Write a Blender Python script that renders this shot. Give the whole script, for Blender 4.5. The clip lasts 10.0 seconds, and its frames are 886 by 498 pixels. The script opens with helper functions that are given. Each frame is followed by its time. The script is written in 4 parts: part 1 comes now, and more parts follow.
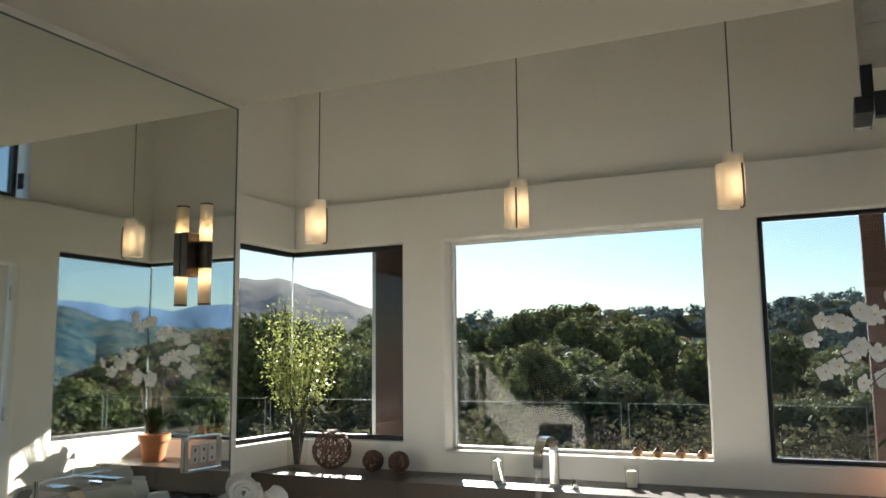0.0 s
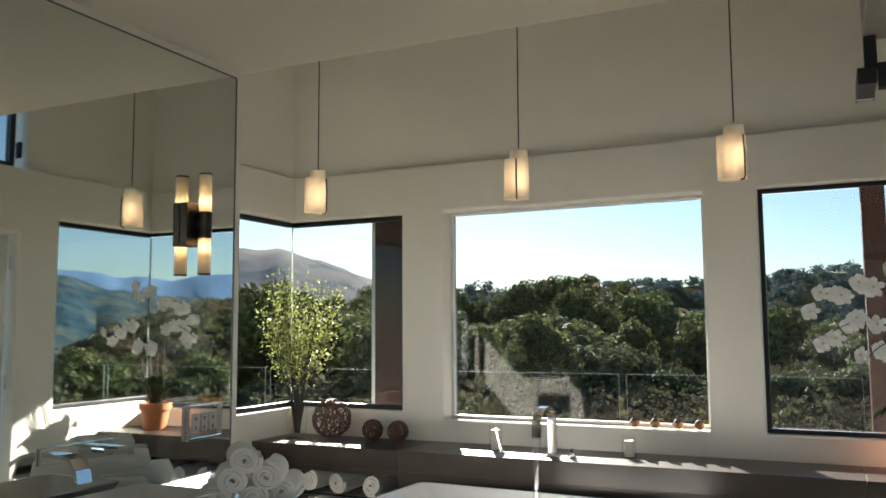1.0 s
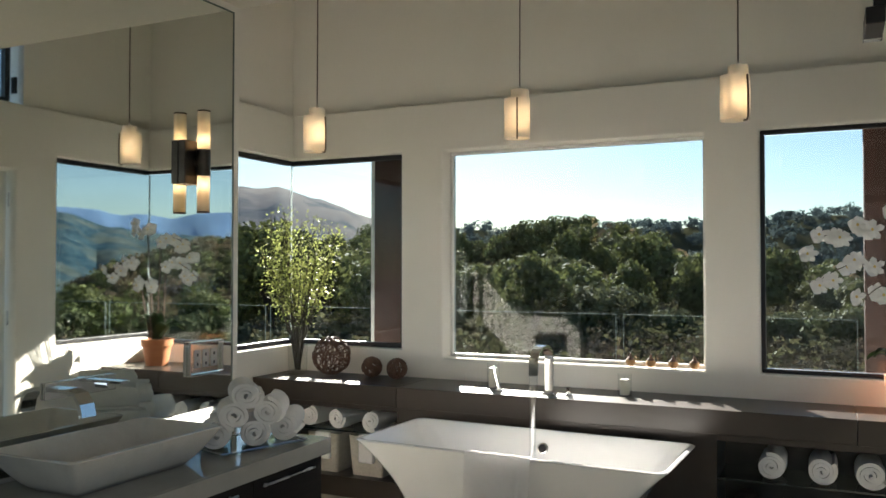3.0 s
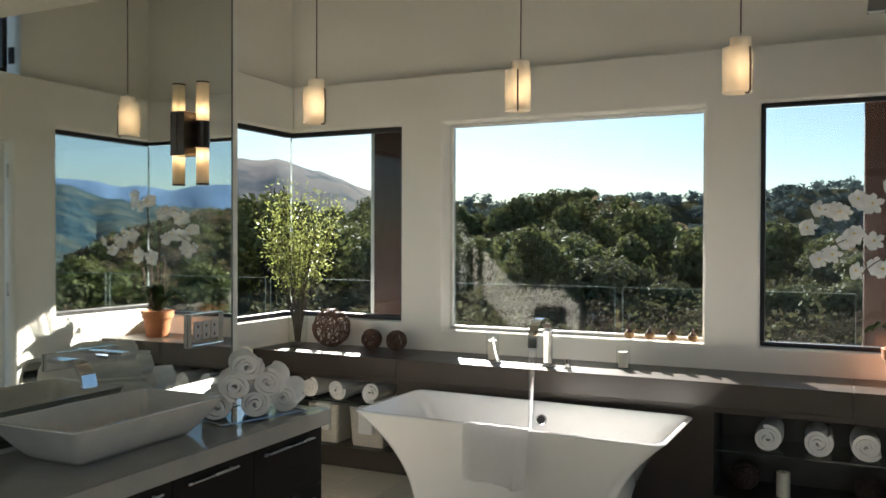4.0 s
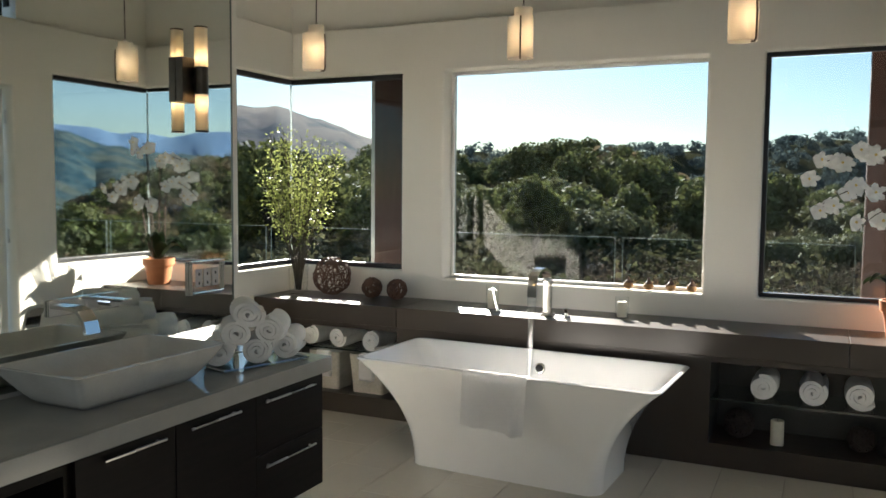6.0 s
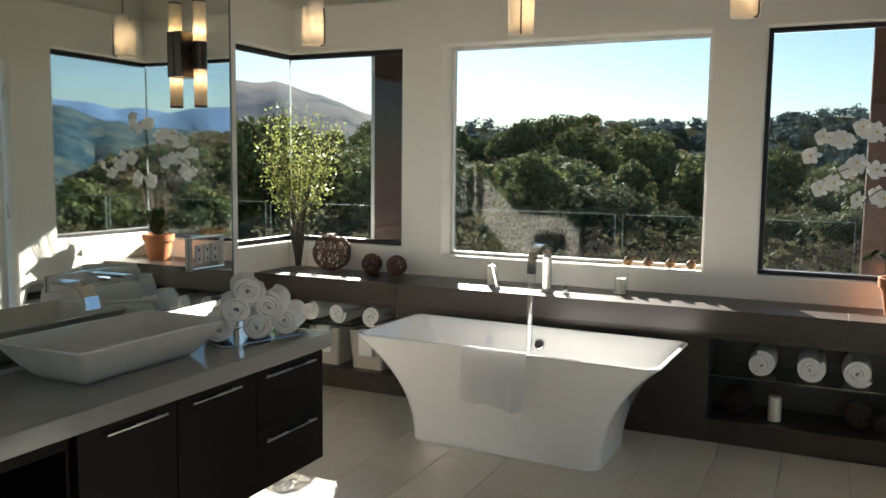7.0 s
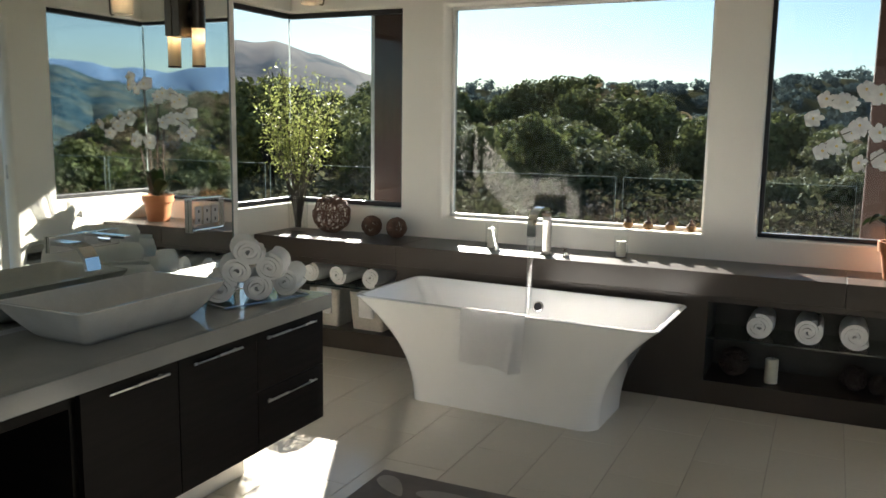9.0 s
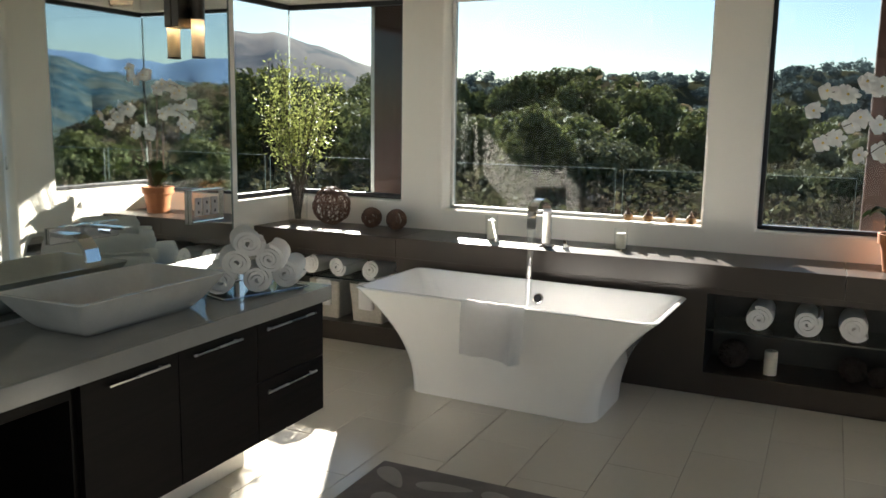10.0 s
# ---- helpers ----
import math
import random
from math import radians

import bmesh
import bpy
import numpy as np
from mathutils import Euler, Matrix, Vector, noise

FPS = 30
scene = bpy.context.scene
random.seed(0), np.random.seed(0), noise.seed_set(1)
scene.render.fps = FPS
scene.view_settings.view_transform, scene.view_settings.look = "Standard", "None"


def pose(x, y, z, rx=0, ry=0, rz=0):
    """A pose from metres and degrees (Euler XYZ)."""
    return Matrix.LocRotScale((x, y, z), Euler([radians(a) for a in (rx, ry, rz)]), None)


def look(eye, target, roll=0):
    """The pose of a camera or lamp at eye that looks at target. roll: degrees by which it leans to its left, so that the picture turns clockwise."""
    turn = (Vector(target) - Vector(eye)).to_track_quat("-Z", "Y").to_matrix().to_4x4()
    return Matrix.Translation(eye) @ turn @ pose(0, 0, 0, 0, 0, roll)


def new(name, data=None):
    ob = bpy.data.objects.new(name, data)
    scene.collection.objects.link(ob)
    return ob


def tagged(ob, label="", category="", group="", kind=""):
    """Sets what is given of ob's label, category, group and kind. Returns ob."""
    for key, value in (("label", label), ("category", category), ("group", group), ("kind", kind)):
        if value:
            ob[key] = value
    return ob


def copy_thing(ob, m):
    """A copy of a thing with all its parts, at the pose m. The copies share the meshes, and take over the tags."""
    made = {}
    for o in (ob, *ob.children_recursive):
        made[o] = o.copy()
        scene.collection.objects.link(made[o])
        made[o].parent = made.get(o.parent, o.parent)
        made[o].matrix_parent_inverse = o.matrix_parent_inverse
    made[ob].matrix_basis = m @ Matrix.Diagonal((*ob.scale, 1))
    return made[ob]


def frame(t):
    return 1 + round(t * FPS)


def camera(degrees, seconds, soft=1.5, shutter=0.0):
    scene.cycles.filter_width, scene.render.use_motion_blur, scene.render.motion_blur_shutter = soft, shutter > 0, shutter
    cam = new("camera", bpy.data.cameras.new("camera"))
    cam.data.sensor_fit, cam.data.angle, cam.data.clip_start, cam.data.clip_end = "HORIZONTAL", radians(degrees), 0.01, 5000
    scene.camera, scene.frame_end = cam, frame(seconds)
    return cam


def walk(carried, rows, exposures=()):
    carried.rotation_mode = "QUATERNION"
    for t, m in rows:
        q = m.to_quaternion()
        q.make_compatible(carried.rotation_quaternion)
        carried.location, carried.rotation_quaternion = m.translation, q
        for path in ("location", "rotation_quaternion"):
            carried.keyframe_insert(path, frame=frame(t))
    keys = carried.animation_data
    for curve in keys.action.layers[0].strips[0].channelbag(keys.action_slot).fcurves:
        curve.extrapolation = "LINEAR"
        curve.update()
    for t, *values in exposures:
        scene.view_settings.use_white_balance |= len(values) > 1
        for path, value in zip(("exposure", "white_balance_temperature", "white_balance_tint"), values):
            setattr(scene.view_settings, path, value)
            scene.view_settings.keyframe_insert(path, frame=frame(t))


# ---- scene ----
EYE = (0.0, 0.0, 1.56)
cam = camera(56.73, 10.0, soft=1.6)
# seconds, pitch, roll, yaw: the camera only tilts down on its stand
TILT = [
    (0.0, 7.55, 0.58, 25.37),
    (0.5, 6.59, 0.46, 25.34),
    (1.0, 5.52, 0.38, 25.32),
    (1.5, 4.40, 0.23, 25.29),
    (2.0, 3.26, 0.15, 25.27),
    (2.5, 2.26, 0.06, 25.27),
    (4.0, -0.60, -0.18, 25.24),
    (4.5, -1.56, -0.30, 25.26),
    (5.0, -2.46, -0.39, 25.25),
    (5.5, -3.28, -0.46, 25.27),
    (7.0, -5.79, -0.65, 25.28),
    (7.5, -6.45, -0.71, 25.28),
    (8.0, -7.14, -0.77, 25.29),
    (8.5, -7.84, -0.80, 25.28),
    (9.0, -8.43, -0.85, 25.30),
    (9.5, -8.78, -0.84, 25.29),
    (10.0, -9.00, -0.90, 25.30)]
walk(cam, [(t, pose(*EYE, 90 + p, r, y)) for t, p, r, y in TILT])

# ---- light ----
SUN_AZ, SUN_EL = -27.0, 25.0          # degrees from +y towards +x, and above the horizon
scene.view_settings.exposure = 2.5
world = bpy.data.worlds.new("world")
scene.world = world
world.use_nodes = True
wn = world.node_tree
sky = wn.nodes.new("ShaderNodeTexSky")
sky.sky_type = "NISHITA"
sky.sun_disc = False
sky.sun_elevation, sky.sun_rotation = radians(SUN_EL), radians(SUN_AZ)
sky.air_density, sky.dust_density, sky.ozone_density = 1.0, 0.22, 3.0
wn.links.new(sky.outputs[0], wn.nodes["Background"].inputs[0])
wn.nodes["Background"].inputs[1].default_value = 0.046
sun = new("sun", bpy.data.lights.new("sun", "SUN"))
sun.data.energy, sun.data.angle, sun.data.color = 5.0, radians(0.5), (1.0, 0.94, 0.85)
to_sun = Vector((math.sin(radians(SUN_AZ)), math.cos(radians(SUN_AZ)), math.tan(radians(SUN_EL))))
sun.matrix_world = look((0, 0, 30), (Vector((0, 0, 30)) - to_sun)[:])


def fill_panel(name, eye, target, w, h, energy):
    """A rectangular fill lamp in the tone of skylight."""
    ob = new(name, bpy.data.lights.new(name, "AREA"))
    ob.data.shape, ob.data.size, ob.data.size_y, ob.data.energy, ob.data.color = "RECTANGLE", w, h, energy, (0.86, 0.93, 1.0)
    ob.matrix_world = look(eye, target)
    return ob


# added fill behind the camera, lifts the bath front and the walls
fill_panel("added_side_fill", (0.78, -1.4, 1.6), (-1, -1.4, 1.6), 1.5, 1.4, 2.4)


def bulb(name, at, energy, size=0.02):
    ob = new(name, bpy.data.lights.new(name, "POINT"))
    ob.data.energy, ob.data.shadow_soft_size, ob.data.color = energy, size, (1.0, 0.74, 0.47)
    ob.location = at
    return ob


# ---- materials ----
def mat(name, a, b=None, rough=0.6, metal=0.0, scale=8.0, fine=90.0, bump=0.1, rough_var=0.08, spec=0.5, island=0.0, rand=0.0, coat=0.0, sheen=0.0, trans=0.0, stretch=None):
    """A procedural surface: two colours mixed by noise at two scales, roughness variation and fine relief."""
    m = bpy.data.materials.new(name)
    m.use_nodes = True
    t = m.node_tree
    n, l = t.nodes, t.links
    bs = n["Principled BSDF"]
    b = b or tuple(c * 0.85 for c in a)
    co = n.new("ShaderNodeTexCoord")
    src = co.outputs["Object"]
    if stretch:
        mp = n.new("ShaderNodeMapping")
        mp.inputs["Scale"].default_value = stretch
        l.new(src, mp.inputs[0])
        src = mp.outputs[0]
    n1, n2 = n.new("ShaderNodeTexNoise"), n.new("ShaderNodeTexNoise")
    for q, s, d in ((n1, scale, 4), (n2, fine, 3)):
        q.inputs["Scale"].default_value, q.inputs["Detail"].default_value = s, d
        l.new(src, q.inputs["Vector"])
    add = n.new("ShaderNodeMath")
    add.operation = "MULTIPLY_ADD"
    add.inputs[1].default_value = 0.35
    l.new(n2.outputs[0], add.inputs[0])
    l.new(n1.outputs[0], add.inputs[2])
    ramp = n.new("ShaderNodeMapRange")
    ramp.inputs[1].default_value, ramp.inputs[2].default_value = 0.45, 0.9
    l.new(add.outputs[0], ramp.inputs[0])
    mix = n.new("ShaderNodeMix")
    mix.data_type = "RGBA"
    mix.inputs[6].default_value, mix.inputs[7].default_value = (*a, 1), (*b, 1)
    l.new(ramp.outputs[0], mix.inputs[0])
    col = mix.outputs[2]
    if island or rand:
        g = n.new("ShaderNodeNewGeometry") if island else n.new("ShaderNodeObjectInfo")
        r = g.outputs["Random Per Island"] if island else g.outputs["Random"]
        mr = n.new("ShaderNodeMapRange")
        k = island or rand
        mr.inputs[3].default_value, mr.inputs[4].default_value = 1 - k, 1 + k
        l.new(r, mr.inputs[0])
        hs = n.new("ShaderNodeHueSaturation")
        l.new(mr.outputs[0], hs.inputs["Value"])
        l.new(col, hs.inputs["Color"])
        col = hs.outputs[0]
    l.new(col, bs.inputs["Base Color"])
    rr = n.new("ShaderNodeMapRange")
    rr.inputs[3].default_value, rr.inputs[4].default_value = max(rough - rough_var, 0.02), min(rough + rough_var, 1)
    l.new(n1.outputs[0], rr.inputs[0])
    l.new(rr.outputs[0], bs.inputs["Roughness"])
    bs.inputs["Metallic"].default_value = metal
    bs.inputs["Specular IOR Level"].default_value = spec
    bs.inputs["Coat Weight"].default_value = coat
    bs.inputs["Coat Roughness"].default_value = 0.08
    bs.inputs["Sheen Weight"].default_value = sheen
    if bump:
        bp = n.new("ShaderNodeBump")
        bp.inputs["Strength"].default_value, bp.inputs["Distance"].default_value = bump, 0.004
        l.new(n2.outputs[0], bp.inputs["Height"])
        l.new(bp.outputs[0], bs.inputs["Normal"])
    if trans:
        tr = n.new("ShaderNodeBsdfTranslucent")
        l.new(col, tr.inputs[0])
        mx = n.new("ShaderNodeMixShader")
        mx.inputs[0].default_value = trans
        l.new(bs.outputs[0], mx.inputs[1])
        l.new(tr.outputs[0], mx.inputs[2])
        l.new(mx.outputs[0], n["Material Output"].inputs[0])
    return m


def pane_mat(name, tint=(0.96, 0.98, 0.97), floor_gloss=0.04):
    """A thin sheet of glass: what lies behind, and the gloss on top."""
    m = bpy.data.materials.new(name)
    m.use_nodes = True
    n, l = m.node_tree.nodes, m.node_tree.links
    n.remove(n["Principled BSDF"])
    tr, gl, lw, mx = n.new("ShaderNodeBsdfTransparent"), n.new("ShaderNodeBsdfGlossy"), n.new("ShaderNodeLayerWeight"), n.new("ShaderNodeMixShader")
    tr.inputs[0].default_value = (*tint, 1)
    gl.inputs["Roughness"].default_value = 0.0
    lw.inputs[0].default_value = 0.5
    pw, ma = n.new("ShaderNodeMath"), n.new("ShaderNodeMath")
    pw.operation, ma.operation = "POWER", "MULTIPLY_ADD"
    pw.inputs[1].default_value, ma.inputs[1].default_value, ma.inputs[2].default_value = 5.0, 0.9, floor_gloss
    l.new(lw.outputs["Facing"], pw.inputs[0])
    l.new(pw.outputs[0], ma.inputs[0])
    l.new(ma.outputs[0], mx.inputs[0])
    l.new(tr.outputs[0], mx.inputs[1])
    l.new(gl.outputs[0], mx.inputs[2])
    l.new(mx.outputs[0], n["Material Output"].inputs[0])
    return m


def glow_mat(name, color, strength, base=(0.85, 0.8, 0.7)):
    """A lit frosted glass."""
    m = mat(name, base, rough=0.35, bump=0.02)
    bs = m.node_tree.nodes["Principled BSDF"]
    bs.inputs["Emission Color"].default_value = (*color, 1)
    bs.inputs["Emission Strength"].default_value = strength
    return m


PLASTER = mat("warm_white_plaster", (0.82, 0.79, 0.725), (0.79, 0.76, 0.695), rough=0.85, scale=1.7, fine=55, bump=0.12, spec=0.25)
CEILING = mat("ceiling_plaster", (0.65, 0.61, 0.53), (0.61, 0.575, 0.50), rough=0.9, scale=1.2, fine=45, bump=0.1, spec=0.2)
DOOR_PAINT = mat("white_door_paint", (0.78, 0.77, 0.72), rough=0.45, scale=3, bump=0.03)
BLACK_FRAME = mat("black_aluminium", (0.018, 0.018, 0.02), (0.03, 0.03, 0.034), rough=0.4, metal=0.3, bump=0.03)
WHITE_FRAME = mat("white_window_frame", (0.80, 0.79, 0.76), rough=0.4, bump=0.03)
JOINT = mat("clear_silicone", (0.80, 0.82, 0.80), rough=0.3, bump=0.0, trans=0.9)
GLASS = pane_mat("window_glass", (0.66, 0.695, 0.70), 0.03)
RAIL_GLASS = pane_mat("rail_glass", (0.88, 0.92, 0.90), 0.0)
MIRROR = mat("mirror_silver", (0.84, 0.87, 0.83), (0.83, 0.86, 0.82), rough=0.02, metal=1.0, bump=0.0, rough_var=0.0)
EDGE = mat("mirror_edge", (0.16, 0.19, 0.17), rough=0.2)
TILE = mat("floor_porcelain", (0.63, 0.585, 0.495), (0.59, 0.55, 0.465), rough=0.17, scale=2.0, fine=30, bump=0.015, rand=0.02)
GROUT = mat("floor_grout", (0.42, 0.385, 0.33), rough=0.9)
STONE = mat("dark_brown_stone", (0.050, 0.039, 0.031), (0.042, 0.033, 0.026), rough=0.30, scale=5, fine=140, bump=0.0, rough_var=0.0, spec=0.4)
SHELF_EDGE = mat("dark_green_glass_edge", (0.012, 0.022, 0.020), rough=0.2, bump=0.0)
NICHE = mat("dark_niche_lining", (0.068, 0.066, 0.060), (0.05, 0.048, 0.044), rough=0.35)
QUARTZ = mat("white_quartz", (0.34, 0.33, 0.31), (0.30, 0.295, 0.28), rough=0.10, scale=9, fine=160, bump=0.0, rough_var=0.03)
WENGE = mat("dark_wenge_veneer", (0.010, 0.007, 0.006), (0.006, 0.005, 0.004), spec=0.12, rough=0.42, scale=4, fine=60, bump=0.08, stretch=(1, 1, 14))
CHROME = mat("chrome", (0.80, 0.81, 0.82), rough=0.06, metal=1.0, bump=0.0, rough_var=0.02)
STEEL = mat("brushed_steel", (0.55, 0.54, 0.52), rough=0.28, metal=1.0, bump=0.05, fine=200)
ACRYLIC = mat("white_acrylic", (0.93, 0.93, 0.925), (0.91, 0.91, 0.905), rough=0.10, bump=0.0, rough_var=0.03, coat=0.4)
CERAMIC = mat("white_ceramic", (0.68, 0.665, 0.63), rough=0.1, bump=0.0, rough_var=0.02, coat=0.3)
TERRY = mat("white_terry_cloth", (0.90, 0.88, 0.86), (0.85, 0.83, 0.81), rough=0.95, scale=40, fine=300, bump=0.025, spec=0.1, sheen=0.08)
POST_WOOD = mat("brown_stained_timber", (0.095, 0.036, 0.024), (0.06, 0.025, 0.017), rough=0.55, scale=6, fine=70, bump=0.15, stretch=(6, 6, 0.6))
STUCCO = mat("white_stucco", (0.80, 0.78, 0.74), rough=0.9, scale=4, fine=120, bump=0.3)
DECK = mat("deck_boards", (0.20, 0.17, 0.14), (0.14, 0.12, 0.10), rough=0.7, scale=3, fine=50)


# ---- mesh helpers ----
def link(name, bm, material, parent=None, label="", smooth=False):
    me = bpy.data.meshes.new(name)
    bm.to_mesh(me)
    bm.free()
    for m in (material if isinstance(material, (list, tuple)) else [material]):
        me.materials.append(m)
    if smooth:
        me.shade_smooth()
        me.set_sharp_from_angle(angle=radians(40))
    ob = new(name, me)
    ob.parent = parent
    if label:
        ob["label"] = label
    return ob


def part(name, bm, material, parent, label="", smooth=False):
    """One mesh under a thing, given in the world's metres."""
    ob = link(name, bm, material, parent, label, smooth)
    if parent is not None:
        ob.matrix_parent_inverse = world_of(parent).inverted()
    return ob


def world_of(ob):
    m = ob.matrix_basis.copy()
    if ob.parent is not None:
        m = world_of(ob.parent) @ ob.matrix_parent_inverse @ m
    return m


def thing(name, at, label, category, group="", kind=""):
    ob = new(name)
    ob.empty_display_size = 0.05
    ob.location = at
    return tagged(ob, label, category, group, kind)


def box(bm, x0, x1, y0, y1, z0, z1, bevel=0.0, seg=2):
    r = bmesh.ops.create_cube(bm, size=1.0)
    vs = r["verts"]
    for v in vs:
        v.co = Vector(((x0 + x1) / 2 + v.co.x * (x1 - x0), (y0 + y1) / 2 + v.co.y * (y1 - y0), (z0 + z1) / 2 + v.co.z * (z1 - z0)))
    if bevel:
        es = {e for v in vs for e in v.link_edges}
        bmesh.ops.bevel(bm, geom=list(es), offset=bevel, segments=seg, affect="EDGES", profile=0.5)
    return bm


def boxed(*a, **k):
    return box(bmesh.new(), *a, **k)


def lathe(profile, steps=24, at=(0, 0, 0), axis="z"):
    """A turned solid from (radius, height) pairs."""
    bm = bmesh.new()
    rings = []
    for r, z in profile:
        ring = []
        for i in range(steps):
            a = 2 * math.pi * i / steps
            p = (r * math.cos(a), r * math.sin(a), z)
            if axis == "y":
                p = (p[0], p[2], p[1])
            elif axis == "x":
                p = (p[2], p[0], p[1])
            ring.append(bm.verts.new((at[0] + p[0], at[1] + p[1], at[2] + p[2])))
        rings.append(ring)
    for a, b in zip(rings, rings[1:]):
        for i in range(steps):
            bm.faces.new((a[i], a[(i + 1) % steps], b[(i + 1) % steps], b[i]))
    for ring, flip in ((rings[0], True), (rings[-1], False)):
        if (ring[0].co - ring[steps // 2].co).length > 1e-5:
            bm.faces.new(ring[::-1] if flip else ring)
    bmesh.ops.remove_doubles(bm, verts=bm.verts[:], dist=1e-6)
    bmesh.ops.recalc_face_normals(bm, faces=bm.faces[:])
    return bm


def sweep(points, radius, sides=8, flat=None, bm=None):
    """A tube, or a flat bar (flat = half width, half thickness), along points; radius may be a list."""
    bm = bm or bmesh.new()
    pts = [Vector(p) for p in points]
    rings = []
    up = Vector((0, 0, 1))
    prev = None
    for i, p in enumerate(pts):
        d = (pts[min(i + 1, len(pts) - 1)] - pts[max(i - 1, 0)]).normalized()
        if prev is None:
            s = d.cross(up if abs(d.z) < 0.95 else Vector((1, 0, 0))).normalized()
        else:
            s = (prev - d * prev.dot(d)).normalized()
        prev = s
        u = s.cross(d)
        r = radius[i] if isinstance(radius, (list, tuple)) else radius
        ring = []
        if flat:
            for a, b in ((-1, -1), (1, -1), (1, 1), (-1, 1)):
                ring.append(bm.verts.new(p + s * a * flat[0] + u * b * flat[1]))
        else:
            for k in range(sides):
                a = 2 * math.pi * k / sides
                ring.append(bm.verts.new(p + s * math.cos(a) * r + u * math.sin(a) * r))
        rings.append(ring)
    n = len(rings[0])
    for a, b in zip(rings, rings[1:]):
        for i in range(n):
            bm.faces.new((a[i], a[(i + 1) % n], b[(i + 1) % n], b[i]))
    bm.faces.new(rings[0][::-1])
    bm.faces.new(rings[-1])
    bmesh.ops.recalc_face_normals(bm, faces=bm.faces[:])
    return bm


def wall(axis, inner, outer, u0, u1, z0, z1, holes, bevel=0.0):
    """A wall slab across axis x or y between inner and outer, with rectangular openings (ua, ub, za, zb) that go through."""
    us = sorted({u0, u1, *[h[0] for h in holes], *[h[1] for h in holes]})
    zs = sorted({z0, z1, *[h[2] for h in holes], *[h[3] for h in holes]})
    us, zs = [u for u in us if u0 <= u <= u1], [z for z in zs if z0 <= z <= z1]
    bm = bmesh.new()

    def solid(i, j):
        if not (0 <= i < len(us) - 1 and 0 <= j < len(zs) - 1):
            return False
        u, z = (us[i] + us[i + 1]) / 2, (zs[j] + zs[j + 1]) / 2
        return not any(h[0] < u < h[1] and h[2] < z < h[3] for h in holes)

    cache = {}

    def vert(u, z, w):
        k = (round(u, 5), round(z, 5), round(w, 5))
        if k not in cache:
            cache[k] = bm.verts.new((u, w, z) if axis == "y" else (w, u, z))
        return cache[k]

    for i in range(len(us) - 1):
        for j in range(len(zs) - 1):
            if not solid(i, j):
                continue
            a, b, c, d = us[i], us[i + 1], zs[j], zs[j + 1]
            for w in (inner, outer):
                bm.faces.new([vert(a, c, w), vert(b, c, w), vert(b, d, w), vert(a, d, w)])
            for (ok, p, q) in ((solid(i - 1, j), (a, c), (a, d)), (solid(i + 1, j), (b, c), (b, d)), (solid(i, j - 1), (a, c), (b, c)), (solid(i, j + 1), (a, d), (b, d))):
                if not ok:
                    bm.faces.new([vert(*p, inner), vert(*q, inner), vert(*q, outer), vert(*p, outer)])
    bmesh.ops.recalc_face_normals(bm, faces=bm.faces[:])
    if bevel:
        es = [e for e in bm.edges if len(e.link_faces) == 2 and e.calc_face_angle(0) > 1.0]
        bmesh.ops.bevel(bm, geom=es, offset=bevel, segments=3, affect="EDGES", profile=0.5)
    return bm


# ---- the plan, in metres ----
XM = -2.285            # face of the wall behind the vanity
XL, XR = -3.78, 0.73   # left and right walls of the window end
YB = 5.29              # window wall
Z_LOW, Z_HIGH, Z_BAND = 2.675, 4.2, 2.745
Y_SOFFIT = 2.81
SILL, HEAD = 0.93, 2.40
REAR = -2.4


def structure(name, bm, material, label, smooth=False):
    return tagged(link(name, bm, material, None, "", smooth), label, kind="structure")


# window wall, its lower part thicker than the upper part
structure("wall_north", wall("y", YB, 5.52, XL - 0.23, XR + 0.23, -0.1, Z_BAND, [
    (XL - 0.5, -2.835, 0.965, 2.402), (-2.50, -0.705, 0.92, 2.402), (-0.385, XR + 0.5, 0.92, 2.402)], 0.016), PLASTER, "warm white plaster wall with three large windows", True)
structure("wall_north_upper", wall("y", YB + 0.06, 5.52, XL - 0.23, XR + 0.23, Z_BAND - 0.002, Z_HIGH + 0.1, []), PLASTER, "plain upper wall set back above the windows")
structure("wall_west", wall("x", XL, XL - 0.23, REAR, YB - 0.002, -0.1, Z_BAND, [(1.92, YB + 1, 0.965, 2.402)], 0.012), PLASTER, "plaster side wall with a long corner window", True)
structure("wall_west_upper", wall("x", XL - 0.06, XL - 0.23, REAR, YB + 0.06, Z_BAND - 0.002, Z_HIGH + 0.1, []), PLASTER, "plain upper side wall")
structure("wall_east", wall("x", XR, XR + 0.23, REAR, YB - 0.002, -0.1, Z_BAND, [(4.36, YB + 1, 0.965, 2.402), (3.07, 4.02, 0.0, 2.27), (-2.2, -0.6, 0.85, 2.35)], 0.012), PLASTER, "plaster side wall with a corner window and a door", True)
structure("wall_east_upper", wall("x", XR + 0.06, XR + 0.23, REAR, YB + 0.06, Z_BAND - 0.002, Z_HIGH + 0.1, [(2.8, 4.11, Z_BAND + 0.004, 3.4)]), PLASTER, "upper side wall with a high window")
structure("wall_south", wall("y", REAR, REAR - 0.2, XL - 0.23, XR + 0.23, -0.1, Z_HIGH, []), PLASTER, "plain rear wall")
structure("wing_wall", wall("x", XM, XM - 0.14, REAR, 2.797, 0, Z_LOW + 0.01, [], 0.008), PLASTER, "plaster wall that carries the mirror", True)
